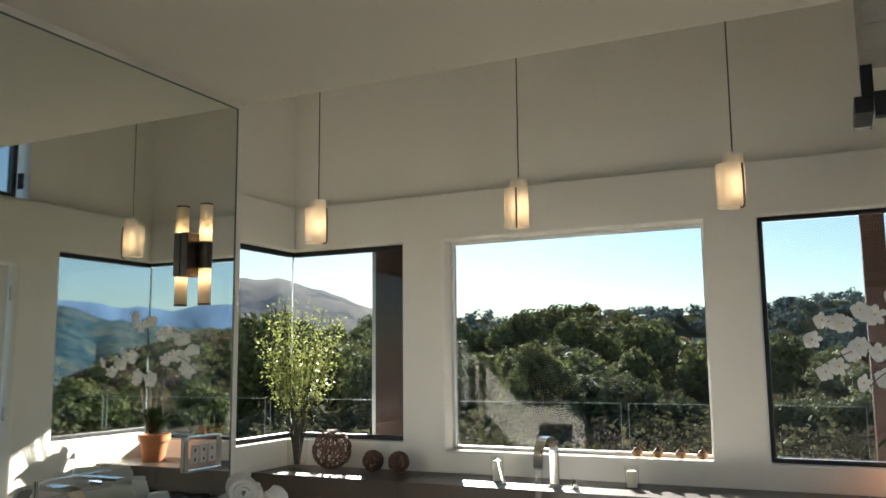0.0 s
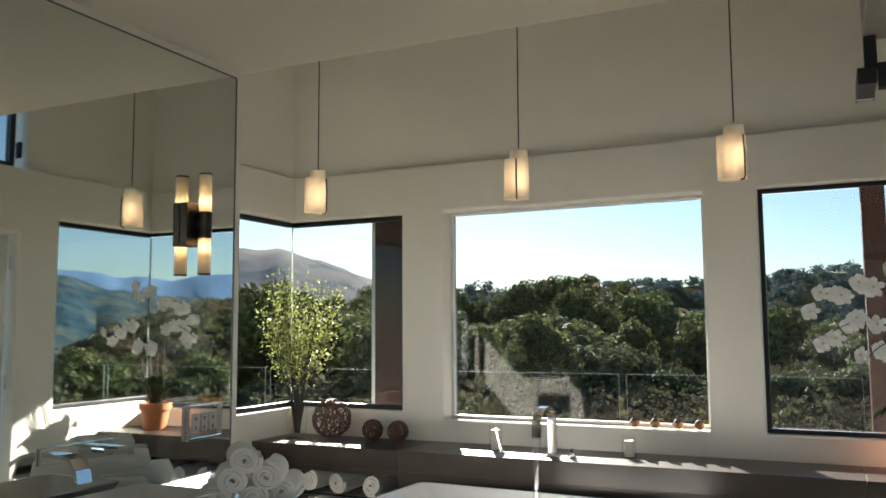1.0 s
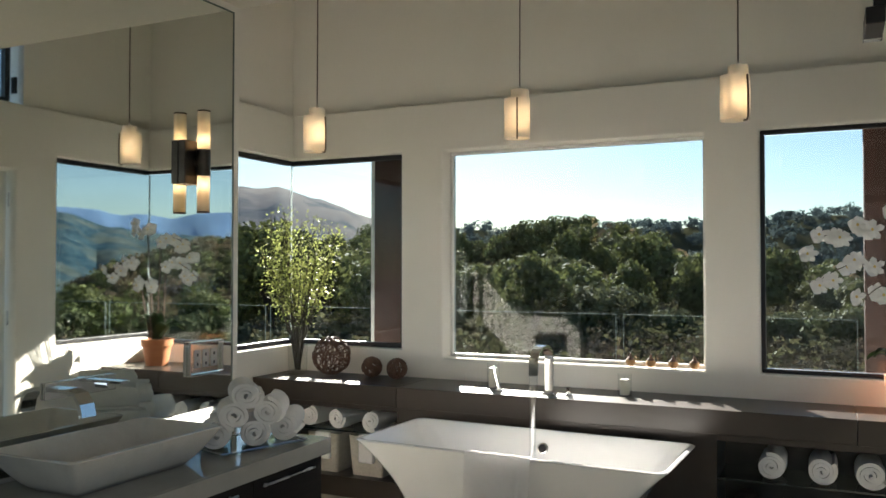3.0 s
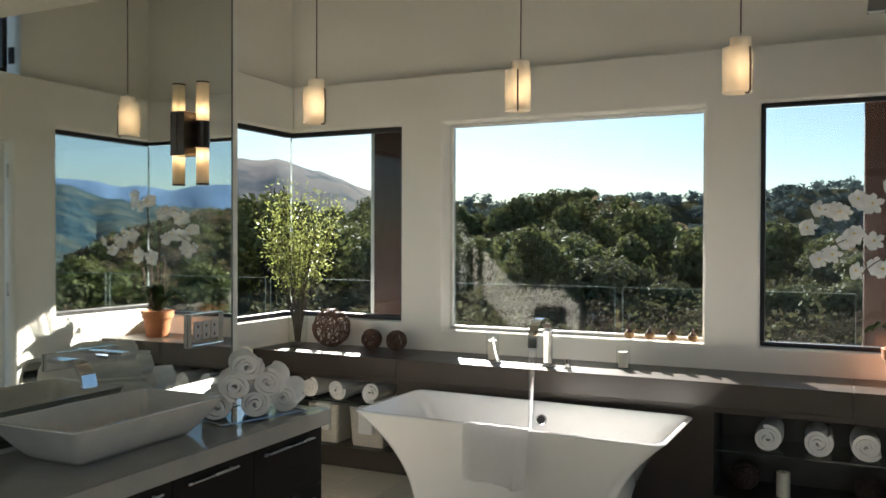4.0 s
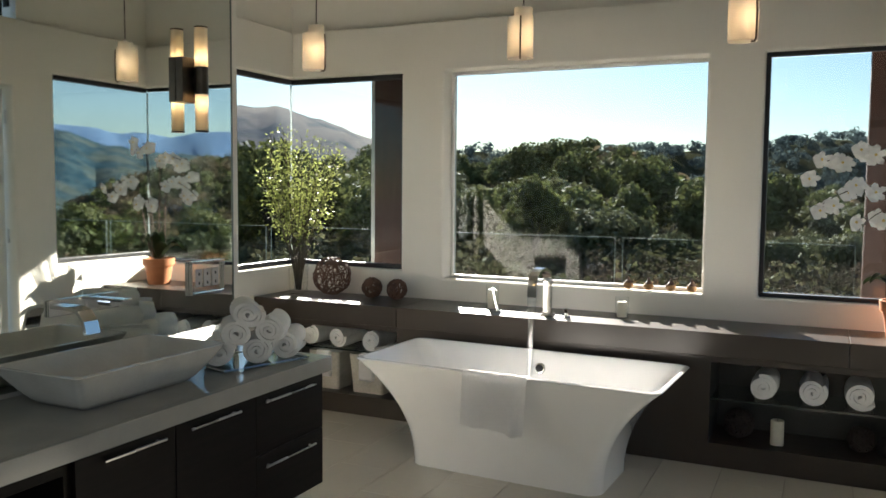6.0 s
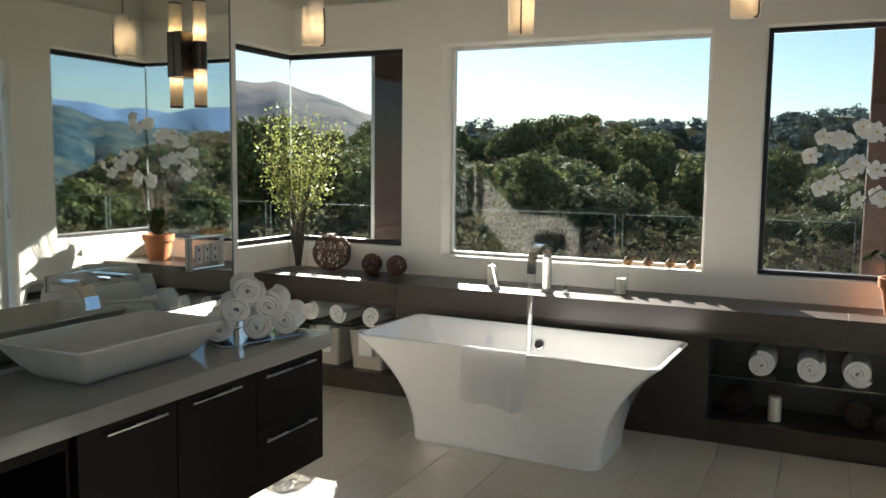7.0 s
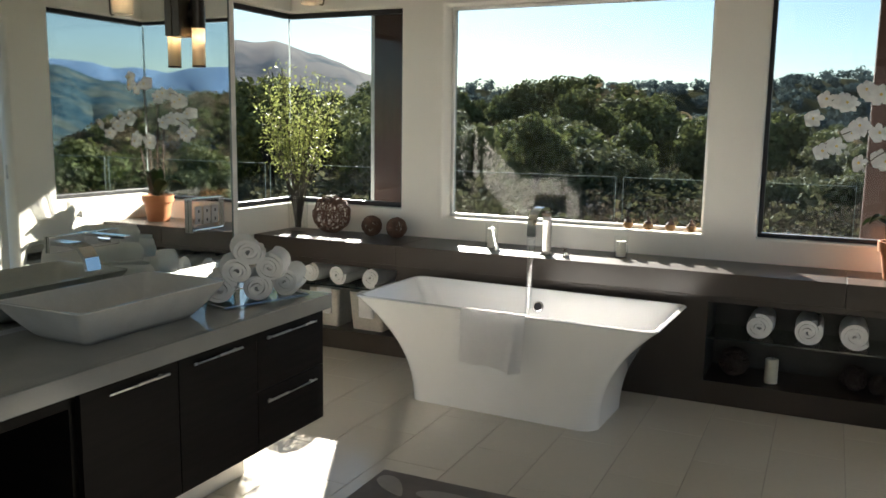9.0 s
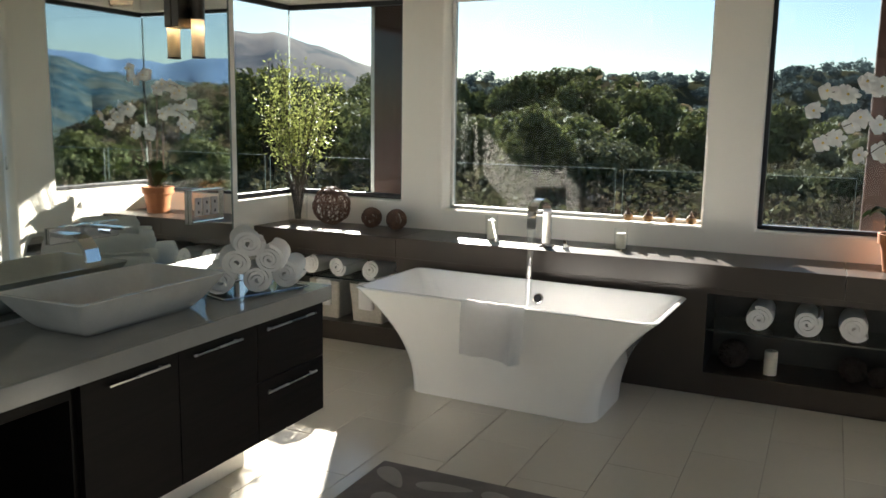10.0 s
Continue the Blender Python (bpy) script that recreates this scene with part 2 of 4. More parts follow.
structure("wall_nook", wall("y", 1.83, 1.68, XL - 0.001, XM - 0.139, 0, Z_LOW, []), PLASTER, "plain wall at the end of the nook")
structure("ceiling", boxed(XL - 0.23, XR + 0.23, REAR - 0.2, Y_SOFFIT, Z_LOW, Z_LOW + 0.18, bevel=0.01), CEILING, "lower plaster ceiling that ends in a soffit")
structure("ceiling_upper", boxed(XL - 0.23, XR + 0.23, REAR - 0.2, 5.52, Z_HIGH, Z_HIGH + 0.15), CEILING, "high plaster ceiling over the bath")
structure("roof_overhang_west", boxed(XL - 1.40, XL - 0.24, 0.0, 5.525, 2.93, 3.12, bevel=0.01), STUCCO, "roof overhang along the side wall")
structure("roof_overhang", boxed(XL - 0.5, XR + 2.6, 5.53, 7.95, 2.93, 3.12, bevel=0.01), STUCCO, "deep roof overhang above the deck")


# ---- windows ----
def window(name, frame_mat, parts_, panes, label):
    ob = thing(name, (0, 0, 0), label, "window", kind="structure")
    for b in parts_:
        part("window_frame", b, frame_mat, ob)
    for b in panes:
        o = part("pane", b, GLASS, ob)
        o.visible_shadow = False
    return ob


def frame_y(x0, x1, z0, z1, y0, y1, w, sides="lrtb"):
    out = []
    if "b" in sides:
        out.append(boxed(x0, x1, y0, y1, z0, z0 + w, bevel=0.004))
    if "t" in sides:
        out.append(boxed(x0, x1, y0, y1, z1 - w, z1, bevel=0.004))
    if "l" in sides:
        out.append(boxed(x0, x0 + w, y0, y1, z0 + w, z1 - w, bevel=0.004))
    if "r" in sides:
        out.append(boxed(x1 - w, x1, y0, y1, z0 + w, z1 - w, bevel=0.004))
    return out


def frame_x(y0, y1, z0, z1, x0, x1, w, sides="tbn"):
    out = []
    if "b" in sides:
        out.append(boxed(x0, x1, y0, y1, z0, z0 + w, bevel=0.004))
    if "t" in sides:
        out.append(boxed(x0, x1, y0, y1, z1 - w, z1, bevel=0.004))
    if "n" in sides:
        out.append(boxed(x0, x1, y0, y0 + w, z0 + w, z1 - w, bevel=0.004))
    return out


GX0, GX1, GY = XL - 0.09, XR + 0.09, 5.38
window("window_1", BLACK_FRAME, frame_y(GX0, -2.837, 0.967, 2.40, GY - 0.025, GY + 0.025, 0.035, "tbr") + frame_x(1.922, GY - 0.026, 0.967, 2.40, GX0 - 0.025, GX0 + 0.025, 0.035),
       [boxed(GX0, -2.865, GY - 0.004, GY + 0.004, 1.0, 2.367), boxed(GX0 - 0.004, GX0 + 0.004, 1.95, GY - 0.006, 1.0, 2.367)], "frameless corner window with a slim black frame")
for gx in (GX0, GX1):
    structure("trim", boxed(gx - 0.005, gx + 0.005, GY - 0.005, GY + 0.005, 1.003, 2.364), JOINT, "clear silicone joint at the glass corner")
window("window_2", WHITE_FRAME, frame_y(-2.498, -0.707, 0.922, 2.40, 5.42, 5.47, 0.022, "lrtb"),
       [boxed(-2.475, -0.73, 5.441, 5.449, 0.945, 2.377)], "large picture window in a white plaster reveal")
window("window_3", BLACK_FRAME, frame_y(-0.383, GX1, 0.922, 2.40, GY - 0.025, GY + 0.025, 0.026, "tbl") + frame_x(4.362, GY - 0.026, 0.967, 2.40, GX1 - 0.025, GX1 + 0.025, 0.035),
       [boxed(-0.36, GX1, GY - 0.004, GY + 0.004, 0.957, 2.367), boxed(GX1 - 0.004, GX1 + 0.004, 4.39, GY - 0.006, 1.0, 2.367)], "corner window with a slim black frame")
window("window_4", BLACK_FRAME, frame_x(2.82, 4.03, 2.753, 3.38, XR + 0.10, XR + 0.15, 0.04) + [boxed(XR + 0.10, XR + 0.15, 3.99, 4.03, 2.793, 3.34), boxed(XR + 0.065, XR + 0.115, 4.045, 4.065, 2.83, 2.95, bevel=0.004)],
       [boxed(XR + 0.122, XR + 0.128, 2.86, 3.99, 2.793, 3.34)], "high window with a black frame and handle")

door = thing("door_1", (XR + 0.1, 3.5, 0), "white painted glazed door, closed", "door", kind="structure")
part("leaf", wall("x", XR + 0.06, XR + 0.105, 3.08, 3.98, 0.01, 2.25, [(3.20, 3.84, 0.25, 2.10)], 0.004), DOOR_PAINT, door)
o = part("pane", boxed(XR + 0.078, XR + 0.086, 3.19, 3.85, 0.24, 2.11), GLASS, door)
o.visible_shadow = False
for z in (0.35, 1.2, 2.05):
    part("hinge", lathe([(0.008, z - 0.05), (0.008, z + 0.05)], 10, (XR + 0.052, 3.994, 0)), STEEL, door)

# invented opening, never in view, that houses the side fill lamp
window("added_side_window", BLACK_FRAME, frame_x(-2.198, -0.602, 0.852, 2.348, XR + 0.10, XR + 0.15, 0.04) + [boxed(XR + 0.10, XR + 0.15, -0.642, -0.602, 0.892, 2.308)],
       [boxed(XR + 0.122, XR + 0.128, -2.16, -0.64, 0.89, 2.31)], "added side window out of view, made to hold the fill lamp")

# ---- floor bed ----
structure("floor", boxed(XL - 0.23, XR + 0.23, REAR - 0.2, 5.52, -0.15, -0.004), GROUT, "floor of large cream porcelain tiles")
# ---- outdoors: terrain, deck, rail ----
rng = random.Random(7)


def lerp_table(table, r):
    for (r0, h0), (r1, h1) in zip(table, table[1:]):
        if r <= r1:
            k = max(0.0, (r - r0) / (r1 - r0))
            k = k * k * (3 - 2 * k)
            return h0 + (h1 - h0) * k
    return table[-1][1]


# ridges: distance, width, height of trees on them, then azimuth and elevation of the crest in degrees
RIDGES = [
    (150, 62, 8.2, [(-60, 2.4), (-40, 2.7), (-31, 3.0), (-24, 2.2), (-21, 2.5), (-18.6, 3.5), (-15.7, 3.9), (-12.7, 3.7), (-10.5, 2.3), (-7.7, 1.6), (0, 1.2), (8, 0.6), (30, 0.2)]),
    (430, 110, 5.0, [(-36, 1.2), (-30, 1.6), (-24.3, 3.1), (-23, 3.3), (-21, 2.9), (-15, 3.3), (-10, 3.3), (-7.7, 3.4), (-3.5, 3.5), (-1.5, 3.95), (0, 3.95), (4, 3.5), (14, 2.8), (34, 1.5)]),
    (260, 90, 5.0, [(24, 1.0), (34, 2.7), (40.5, 2.45), (42.3, 2.2), (44.3, 1.5), (46, 1.0), (48.3, -0.2), (51, -2.4), (60, -4.0)]),
    (950, 330, 0.0, [(-70, 3.6), (-46, 4.6), (-39, 5.4), (-36.6, 5.45), (-34.4, 4.85), (-32.6, 4.15), (-31, 3.55), (-27, 2.4), (-20, 0.5)]),
    (1500, 480, 0.0, [(24, 1.2), (36, 1.8), (43, 2.1), (45, 2.3), (47, 2.6), (49.2, 3.25), (51, 3.45), (60, 3.8), (75, 3.0)]),
    (3800, 900, 0.0, [(24, 3.0), (36, 3.6), (40, 3.75), (41.4, 3.65), (43.4, 3.3), (45.6, 3.6), (46.5, 3.4), (49.2, 3.8), (51, 3.8), (60, 3.9), (75, 3.4)]),
]
VALLEY = [(5, -4), (28, -4.8), (46, -4.6), (75, -6.5), (200, -16), (500, -45), (1200, -60), (4600, -60)]


def crest(table, az):
    if az <= table[0][0]:
        return table[0][1] - 0.4 * (table[0][0] - az)
    if az >= table[-1][0]:
        return table[-1][1] - 0.4 * (az - table[-1][0])
    for (a0, e0), (a1, e1) in zip(table, table[1:]):
        if a0 <= az <= a1:
            k = (az - a0) / (a1 - a0)
            return e0 + (e1 - e0) * k * k * (3 - 2 * k)


def ground_z(x, y):
    r = math.hypot(x, y)
    az = math.degrees(math.atan2(x, y))
    base = lerp_table(VALLEY, r)
    if r > 20:
        base += min(r * 0.018, 12) * noise.fractal(Vector((x / (r * 0.25 + 30), y / (r * 0.25 + 30), 0.4)), 0.9, 2.1, 5)
    h = base
    for dist, width, trees_h, table in RIDGES:
        if abs(r - dist) > 3 * width:
            continue
        top = 1.56 + dist * math.tan(radians(crest(table, az))) - trees_h
        if top < base:
            continue
        k = math.exp(-((r - dist) / width) ** 2)
        # spurs and gullies run down the flanks
        spur = noise.fractal(Vector((az * 0.55 + dist, r / width * 0.35, dist * 0.01)), 0.9, 2.1, 5)
        fine = noise.fractal(Vector((x, y, 0)) * (28 / dist), 0.7, 2.1, 4)
        h = max(h, base + (top - base) * k * (1 + 0.22 * spur * (1 - k) ** 0.7) + dist * (0.0016 * spur + 0.0022 * fine) * k)
    return h


def terrain():
    bm = bmesh.new()
    rs = [4.0]
    while rs[-1] < 4600:
        rs.append(rs[-1] * 1.045)
    n = 480
    rings = []
    for r in rs:
        ring = []
        for i in range(n):
            a = -math.pi + 2 * math.pi * i / n
            x, y = r * math.sin(a), r * math.cos(a)
            ring.append(bm.verts.new((x, y, ground_z(x, y))))
        rings.append(ring)
    for a, b in zip(rings, rings[1:]):
        for i in range(n):
            bm.faces.new((a[i], b[i], b[(i + 1) % n], a[(i + 1) % n]))
    c = bm.verts.new((0, 0, -4))
    for i in range(n):
        bm.faces.new((c, rings[0][i], rings[0][(i + 1) % n]))
    bmesh.ops.recalc_face_normals(bm, faces=bm.faces[:])
    return bm


def terrain_mat():
    """Dry grass and scrub near by, woods farther off, far ridges blued by painted haze."""
    m = mat("hillside", (0.075, 0.07, 0.04), (0.042, 0.042, 0.022), rough=1.0, scale=0.05, fine=0.5, bump=0.6)
    n, l = m.node_tree.nodes, m.node_tree.links
    bs = n["Principled BSDF"]
    bs.inputs["Specular IOR Level"].default_value = 0.0
    base = bs.inputs["Base Color"].links[0].from_socket
    g = n.new("ShaderNodeNewGeometry")
    sep = n.new("ShaderNodeSeparateXYZ")
    l.new(g.outputs["Position"], sep.inputs[0])
    ln = n.new("ShaderNodeVectorMath")
    ln.operation = "LENGTH"
    l.new(g.outputs["Position"], ln.inputs[0])
    # wooded slopes from 1 km, far ranges from 2.2 km, both hazed by colour; the bare grass hill lies to the west
    def step(sock, a, b):
        q = n.new("ShaderNodeMapRange")
        q.inputs[1].default_value, q.inputs[2].default_value = a, b
        l.new(sock, q.inputs[0])
        return q.outputs[0]

    def mixed(fac, c1, c2):
        q = n.new("ShaderNodeMix")
        q.data_type = "RGBA"
        l.new(fac, q.inputs[0])
        for i, c in ((6, c1), (7, c2)):
            if isinstance(c, tuple):
                q.inputs[i].default_value = (*c, 1)
            else:
                l.new(c, q.inputs[i])
        return q.outputs[2]

    tx = n.new("ShaderNodeTexNoise")
    tx.inputs["Scale"].default_value, tx.inputs["Detail"].default_value = 0.02, 12
    l.new(g.outputs["Position"], tx.inputs["Vector"])
    patch = step(tx.outputs[0], 0.45, 0.6)
    t2 = n.new("ShaderNodeTexNoise")
    t2.inputs["Scale"].default_value, t2.inputs["Detail"].default_value = 0.07, 8
    l.new(g.outputs["Position"], t2.inputs["Vector"])
    crowns = step(t2.outputs[0], 0.42, 0.58)
    # the blue in both mixes is distance haze painted into the base colour
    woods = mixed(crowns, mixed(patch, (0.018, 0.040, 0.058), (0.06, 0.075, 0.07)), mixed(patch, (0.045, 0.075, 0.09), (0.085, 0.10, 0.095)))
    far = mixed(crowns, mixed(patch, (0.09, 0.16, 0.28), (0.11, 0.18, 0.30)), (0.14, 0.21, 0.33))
    grass = mixed(crowns, mixed(patch, (0.42, 0.37, 0.33), (0.20, 0.21, 0.22)), mixed(patch, (0.38, 0.33, 0.30), (0.27, 0.26, 0.26)))
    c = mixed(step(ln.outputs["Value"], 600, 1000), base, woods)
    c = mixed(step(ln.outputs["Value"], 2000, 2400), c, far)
    west = n.new("ShaderNodeMath")
    west.operation = "MULTIPLY"
    l.new(step(sep.outputs[0], -250, -330), west.inputs[0])
    l.new(step(ln.outputs["Value"], 350, 450), west.inputs[1])
    c = mixed(west.outputs[0], c, grass)
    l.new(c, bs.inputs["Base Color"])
    return m


structure("ground", terrain(), terrain_mat(), "dry wooded hillsides and far mountains with haze painted in as blue", True)

structure("deck", boxed(XL - 3.5, XR + 5.5, 5.53, 8.66, -0.28, -0.06), DECK, "grey timber deck outside the windows")
structure("deck_wall", boxed(XL - 3.5, XR + 5.5, 8.70, 8.9, -4.4, -0.02), STUCCO, "retaining wall under the deck")
RAIL_EDGE = mat("green_glass_edge", (0.36, 0.41, 0.39), rough=0.3, bump=0, trans=0.4)
rail = thing("glass_railing", (-2, 8.6, -0.06), "frameless glass deck railing in steel clamps", "railing")
x = -11.06
while x < 6:
    o = part("panel", boxed(x + 0.045, x + 2.22, 8.575, 8.587, 0.0, 1.07, bevel=0.003), RAIL_GLASS, rail)
    o.visible_shadow = False
    for cx in (x + 0.5, x + 1.75):
        part("clamp", boxed(cx - 0.03, cx + 0.03, 8.55, 8.612, -0.06, 0.06, bevel=0.006), STEEL, rail)
    part("cap", boxed(x + 0.045, x + 2.22, 8.575, 8.587, 1.0705, 1.0755), RAIL_EDGE, rail)
    for ex in (x + 0.037, x + 2.2205):
        part("edge", boxed(ex + 0.002, ex + 0.0065, 8.575, 8.587, 0.0, 1.0755), RAIL_EDGE, rail, "polished green glass edge")
    x += 2.265


def column(name, x0, x1, y0, y1, material, label, cat):
    ob = thing(name, ((x0 + x1) / 2, (y0 + y1) / 2, -0.06), label, cat)
    part("shaft", boxed(x0, x1, y0, y1, -0.06, Z_HIGH + 0.1, bevel=0.012), material, ob)
    part("base_plate", boxed(x0 - 0.03, x1 + 0.03, y0 - 0.03, y1 + 0.03, -0.06, -0.03, bevel=0.004), BLACK_FRAME, ob)
    return ob


column("post", -3.30, -3.02, 5.70, 5.95, POST_WOOD, "brown stained timber roof post on the deck", "post")
column("post", 0.24, 0.41, 7.12, 7.30, POST_WOOD, "brown stained timber roof post at the deck edge", "post")
column("column", -3.535, -3.38, 6.05, 6.35, STUCCO, "white stucco column in the sun", "column")


# ---- trees ----
LEAF = mat("oak_leaves", (0.155, 0.165, 0.06), (0.07, 0.078, 0.03), rough=0.75, scale=0.25, fine=3, bump=0, island=0.5, trans=0.3, spec=0.2)
LEAF_OLIVE = mat("olive_leaves", (0.15, 0.15, 0.075), (0.085, 0.09, 0.045), rough=0.8, scale=0.25, fine=3, bump=0, island=0.4, trans=0.25, spec=0.2)
SCRUB = mat("dry_scrub", (0.22, 0.155, 0.115), (0.13, 0.095, 0.068), rough=0.9, scale=0.3, fine=3, bump=0, island=0.45, trans=0.15, spec=0.1)
BARK = mat("oak_bark", (0.07, 0.055, 0.04), (0.035, 0.028, 0.022), rough=0.95, scale=3, fine=22, bump=0.6)


def leaf_cloud(centres, count, size, seed, verts, faces):
    """Many small leaf sprays gathered in uneven clumps."""
    q = random.Random(seed)
    for _ in range(count):
        c, rad = q.choice(centres)
        d = Vector((q.gauss(0, 1), q.gauss(0, 1), q.gauss(0, 1)))
        d.normalize()
        p = c + Vector((d.x * rad, d.y * rad, d.z * rad * 0.72)) * (0.55 + 0.5 * q.random())
        nrm = (d + Vector((q.gauss(0, 0.5), q.gauss(0, 0.5), q.gauss(0, 0.5) + 0.25))).normalized()
        s = nrm.cross(Vector((q.gauss(0, 1), q.gauss(0, 1), q.gauss(0, 1)))).normalized()
        u = nrm.cross(s)
        w = size * (0.6 + 0.8 * q.random())
        i = len(verts)
        bend = nrm * w * 0.25
        verts += [p - s * w, p - u * w * 0.55 - bend * 0.3, p + s * w * (0.7 + 0.5 * q.random()), p + u * w * 0.6 + bend]
        faces.append((i, i + 1, i + 2, i + 3))


def mesh_from(name, verts, faces, material):
    me = bpy.data.meshes.new(name)
    me.from_pydata([tuple(v) for v in verts], [], faces)
    me.materials.append(material)
    me.update()
    return me


def tree(seed, height, spread, leaves, size, leaf_mat):
    q = random.Random(seed)
    ob = thing("oak_tree", (0, 0, -50), "rounded evergreen oak with dense dark green foliage", "tree", "trees on the hillside")
    bm = bmesh.new()
    top = Vector((q.uniform(-0.3, 0.3), q.uniform(-0.3, 0.3), height * 0.5))
    sweep([(0, 0, -0.8), (0.05, 0, height * 0.18), top * 0.7, top], [0.24, 0.19, 0.14, 0.08], 7, bm=bm)
    centres = []
    for k in range(11):
        a = 2 * math.pi * (k * 0.382 + q.random() * 0.1)
        rr = spread * (0.25 + 0.5 * q.random())
        z = height * (0.42 + 0.42 * q.random())
        c = Vector((math.cos(a) * rr, math.sin(a) * rr, z))
        centres.append((c, spread * (0.30 + 0.2 * q.random())))
        sweep([top * 0.55, (top * 0.55 + c) / 2 + Vector((0, 0, 0.15)), c], [0.09, 0.06, 0.02], 5, bm=bm)
    centres.append((Vector((0, 0, height * 0.82)), spread * 0.42))
    t = link("trunk", bm, BARK, ob)
    v, f = [], []
    leaf_cloud(centres, leaves, size, seed + 1, v, f)
    crown = new("crown", mesh_from("crown", v, f, leaf_mat))
    crown.parent = ob
    return ob


TREES = [tree(11, 6.5, 3.6, 2700, 0.25, LEAF), tree(23, 7.5, 3.4, 2700, 0.25, LEAF), tree(37, 5.5, 3.8, 2500, 0.26, LEAF_OLIVE), tree(41, 4.2, 2.6, 1900, 0.22, LEAF_OLIVE)]
# the wooded slope in front: trees on a jittered grid over the plan
placed = 0
first_use = set()
for ring in range(11):
    r = 52 * 1.135 ** ring
    step_deg = math.degrees(4.9 / r) * (1 + ring * 0.03)
    az = -47.0
    while az < 8.0 + (44 if ring < 3 else 0):
        a = radians(az + rng.uniform(-0.4, 0.4) * step_deg)
        rr = r * rng.uniform(0.95, 1.06)
        az += step_deg * rng.uniform(0.8, 1.25)
        if math.degrees(a) > 10 and math.degrees(a) < 36:
            continue
        x, y = rr * math.sin(a), rr * math.cos(a)
        if rng.random() < 0.10 or placed >= 296:
            continue
        k = rng.choices(range(4), (5, 5, 3, 2))[0]
        s = rng.uniform(0.7, 1.2)
        z = ground_z(x, y)
        if ring < 2 and k < 2 and math.degrees(a) > -12:
            k, s = 3, s * 0.75
        m = Matrix.Translation((x, y, z)) @ Matrix.Rotation(rng.uniform(0, 6.28), 4, "Z") @ Matrix.Diagonal((s, s, s * rng.uniform(0.9, 1.15), 1))
        if k not in first_use:
            first_use.add(k)
            TREES[k].matrix_basis = m
        else:
            c = copy_thing(TREES[k], m)
            c.matrix_basis = m
        placed += 1


def far_woods():
    """Crowns of the far woods, each a clump of leaf sprays: evergreen, dry, and tinted with painted haze on the
    farthest ridge.
    """
    q = random.Random(5)
    kinds = {k: ([], []) for k in ("green", "dry", "distant")}
    for _ in range(5600):
        az = q.uniform(-48, 14) if q.random() < 0.62 else q.uniform(34, 58)
        r = q.uniform(120, 520) if az < 20 else q.uniform(90, 330)
        if az < -26 and r > 330:
            continue
        x, y = r * math.sin(radians(az)), r * math.cos(radians(az))
        z = ground_z(x, y)
        s = q.uniform(2.0, 4.0) if az < 20 else q.uniform(1.3, 2.9)
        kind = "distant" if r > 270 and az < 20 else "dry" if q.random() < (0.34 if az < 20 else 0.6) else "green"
        leaf_cloud([(Vector((x + q.uniform(-s, s) * 0.5, y, z + s * q.uniform(0.4, 1.1))), s * 0.7) for _ in range(4)], 72, 0.42 * s / 2.6 + r * 0.0004, q.random(), *kinds[kind])
    return kinds


# blue-grey leaf colour carries the haze of the air over 270 m
HAZED_LEAF = mat("haze_tinted_woods", (0.135, 0.165, 0.16), (0.09, 0.12, 0.12), rough=0.9, scale=0.03, fine=0.3, bump=0, island=0.3, trans=0.25, spec=0.0)
DRY_LEAF = mat("dry_brown_leaves", (0.20, 0.145, 0.09), (0.12, 0.095, 0.06), rough=0.85, scale=0.05, fine=1, bump=0, island=0.4, trans=0.3, spec=0.1)
woods = far_woods()
tagged(new("far_woods", mesh_from("far_woods", *woods["green"], LEAF)), "far evergreen woods on the ridges", "woods", kind="stuff")
tagged(new("dry_woods", mesh_from("dry_woods", *woods["dry"], DRY_LEAF)), "brown and olive autumn trees on the ridges", "woods", kind="stuff")
tagged(new("distant_woods", mesh_from("distant_woods", *woods["distant"], HAZED_LEAF)), "woods on the farthest ridge, haze painted into their blue-green colour", "woods", kind="stuff")


def scrub():
    q = random.Random(9)
    v, f = [], []
    for _ in range(1000):
        az = q.uniform(-19, 10) if q.random() < 0.62 else q.uniform(-42, -19) if q.random() < 0.5 else q.uniform(36, 56)
        r = q.uniform(26, 50) if q.random() < 0.75 else q.uniform(50, 110)
        x, y = r * math.sin(radians(az)), r * math.cos(radians(az))
        if y < 11:
            continue
        z = ground_z(x, y)
        s = q.uniform(0.7, 1.7)
        leaf_cloud([(Vector((x + q.uniform(-s, s) * 0.6, y + q.uniform(-s, s) * 0.6, z + s * q.uniform(0.2, 1.2))), s * 0.6) for _ in range(4)], 150, 0.085, q.random(), v, f)
    return mesh_from("scrub", v, f, SCRUB)


def brush():
    """Low olive and brown bushes between the trees."""
    q = random.Random(13)
    v, f = [], []
    for _ in range(2300):
        az = q.uniform(-42, 9) if q.random() < 0.6 else q.uniform(33, 60)
        r = q.uniform(34, 130) if az < 20 else q.uniform(62, 190)
        x, y = r * math.sin(radians(az)), r * math.cos(radians(az))
        z = ground_z(x, y)
        s = q.uniform(0.8, 2.2)
        leaf_cloud([(Vector((x + q.uniform(-s, s) * 0.6, y + q.uniform(-s, s) * 0.6, z + s * q.uniform(0.2, 1.0))), s * 0.6) for _ in range(4)], 86, 0.09 + 0.06 * s, q.random(), v, f)
    return mesh_from("brush", v, f, BRUSH)


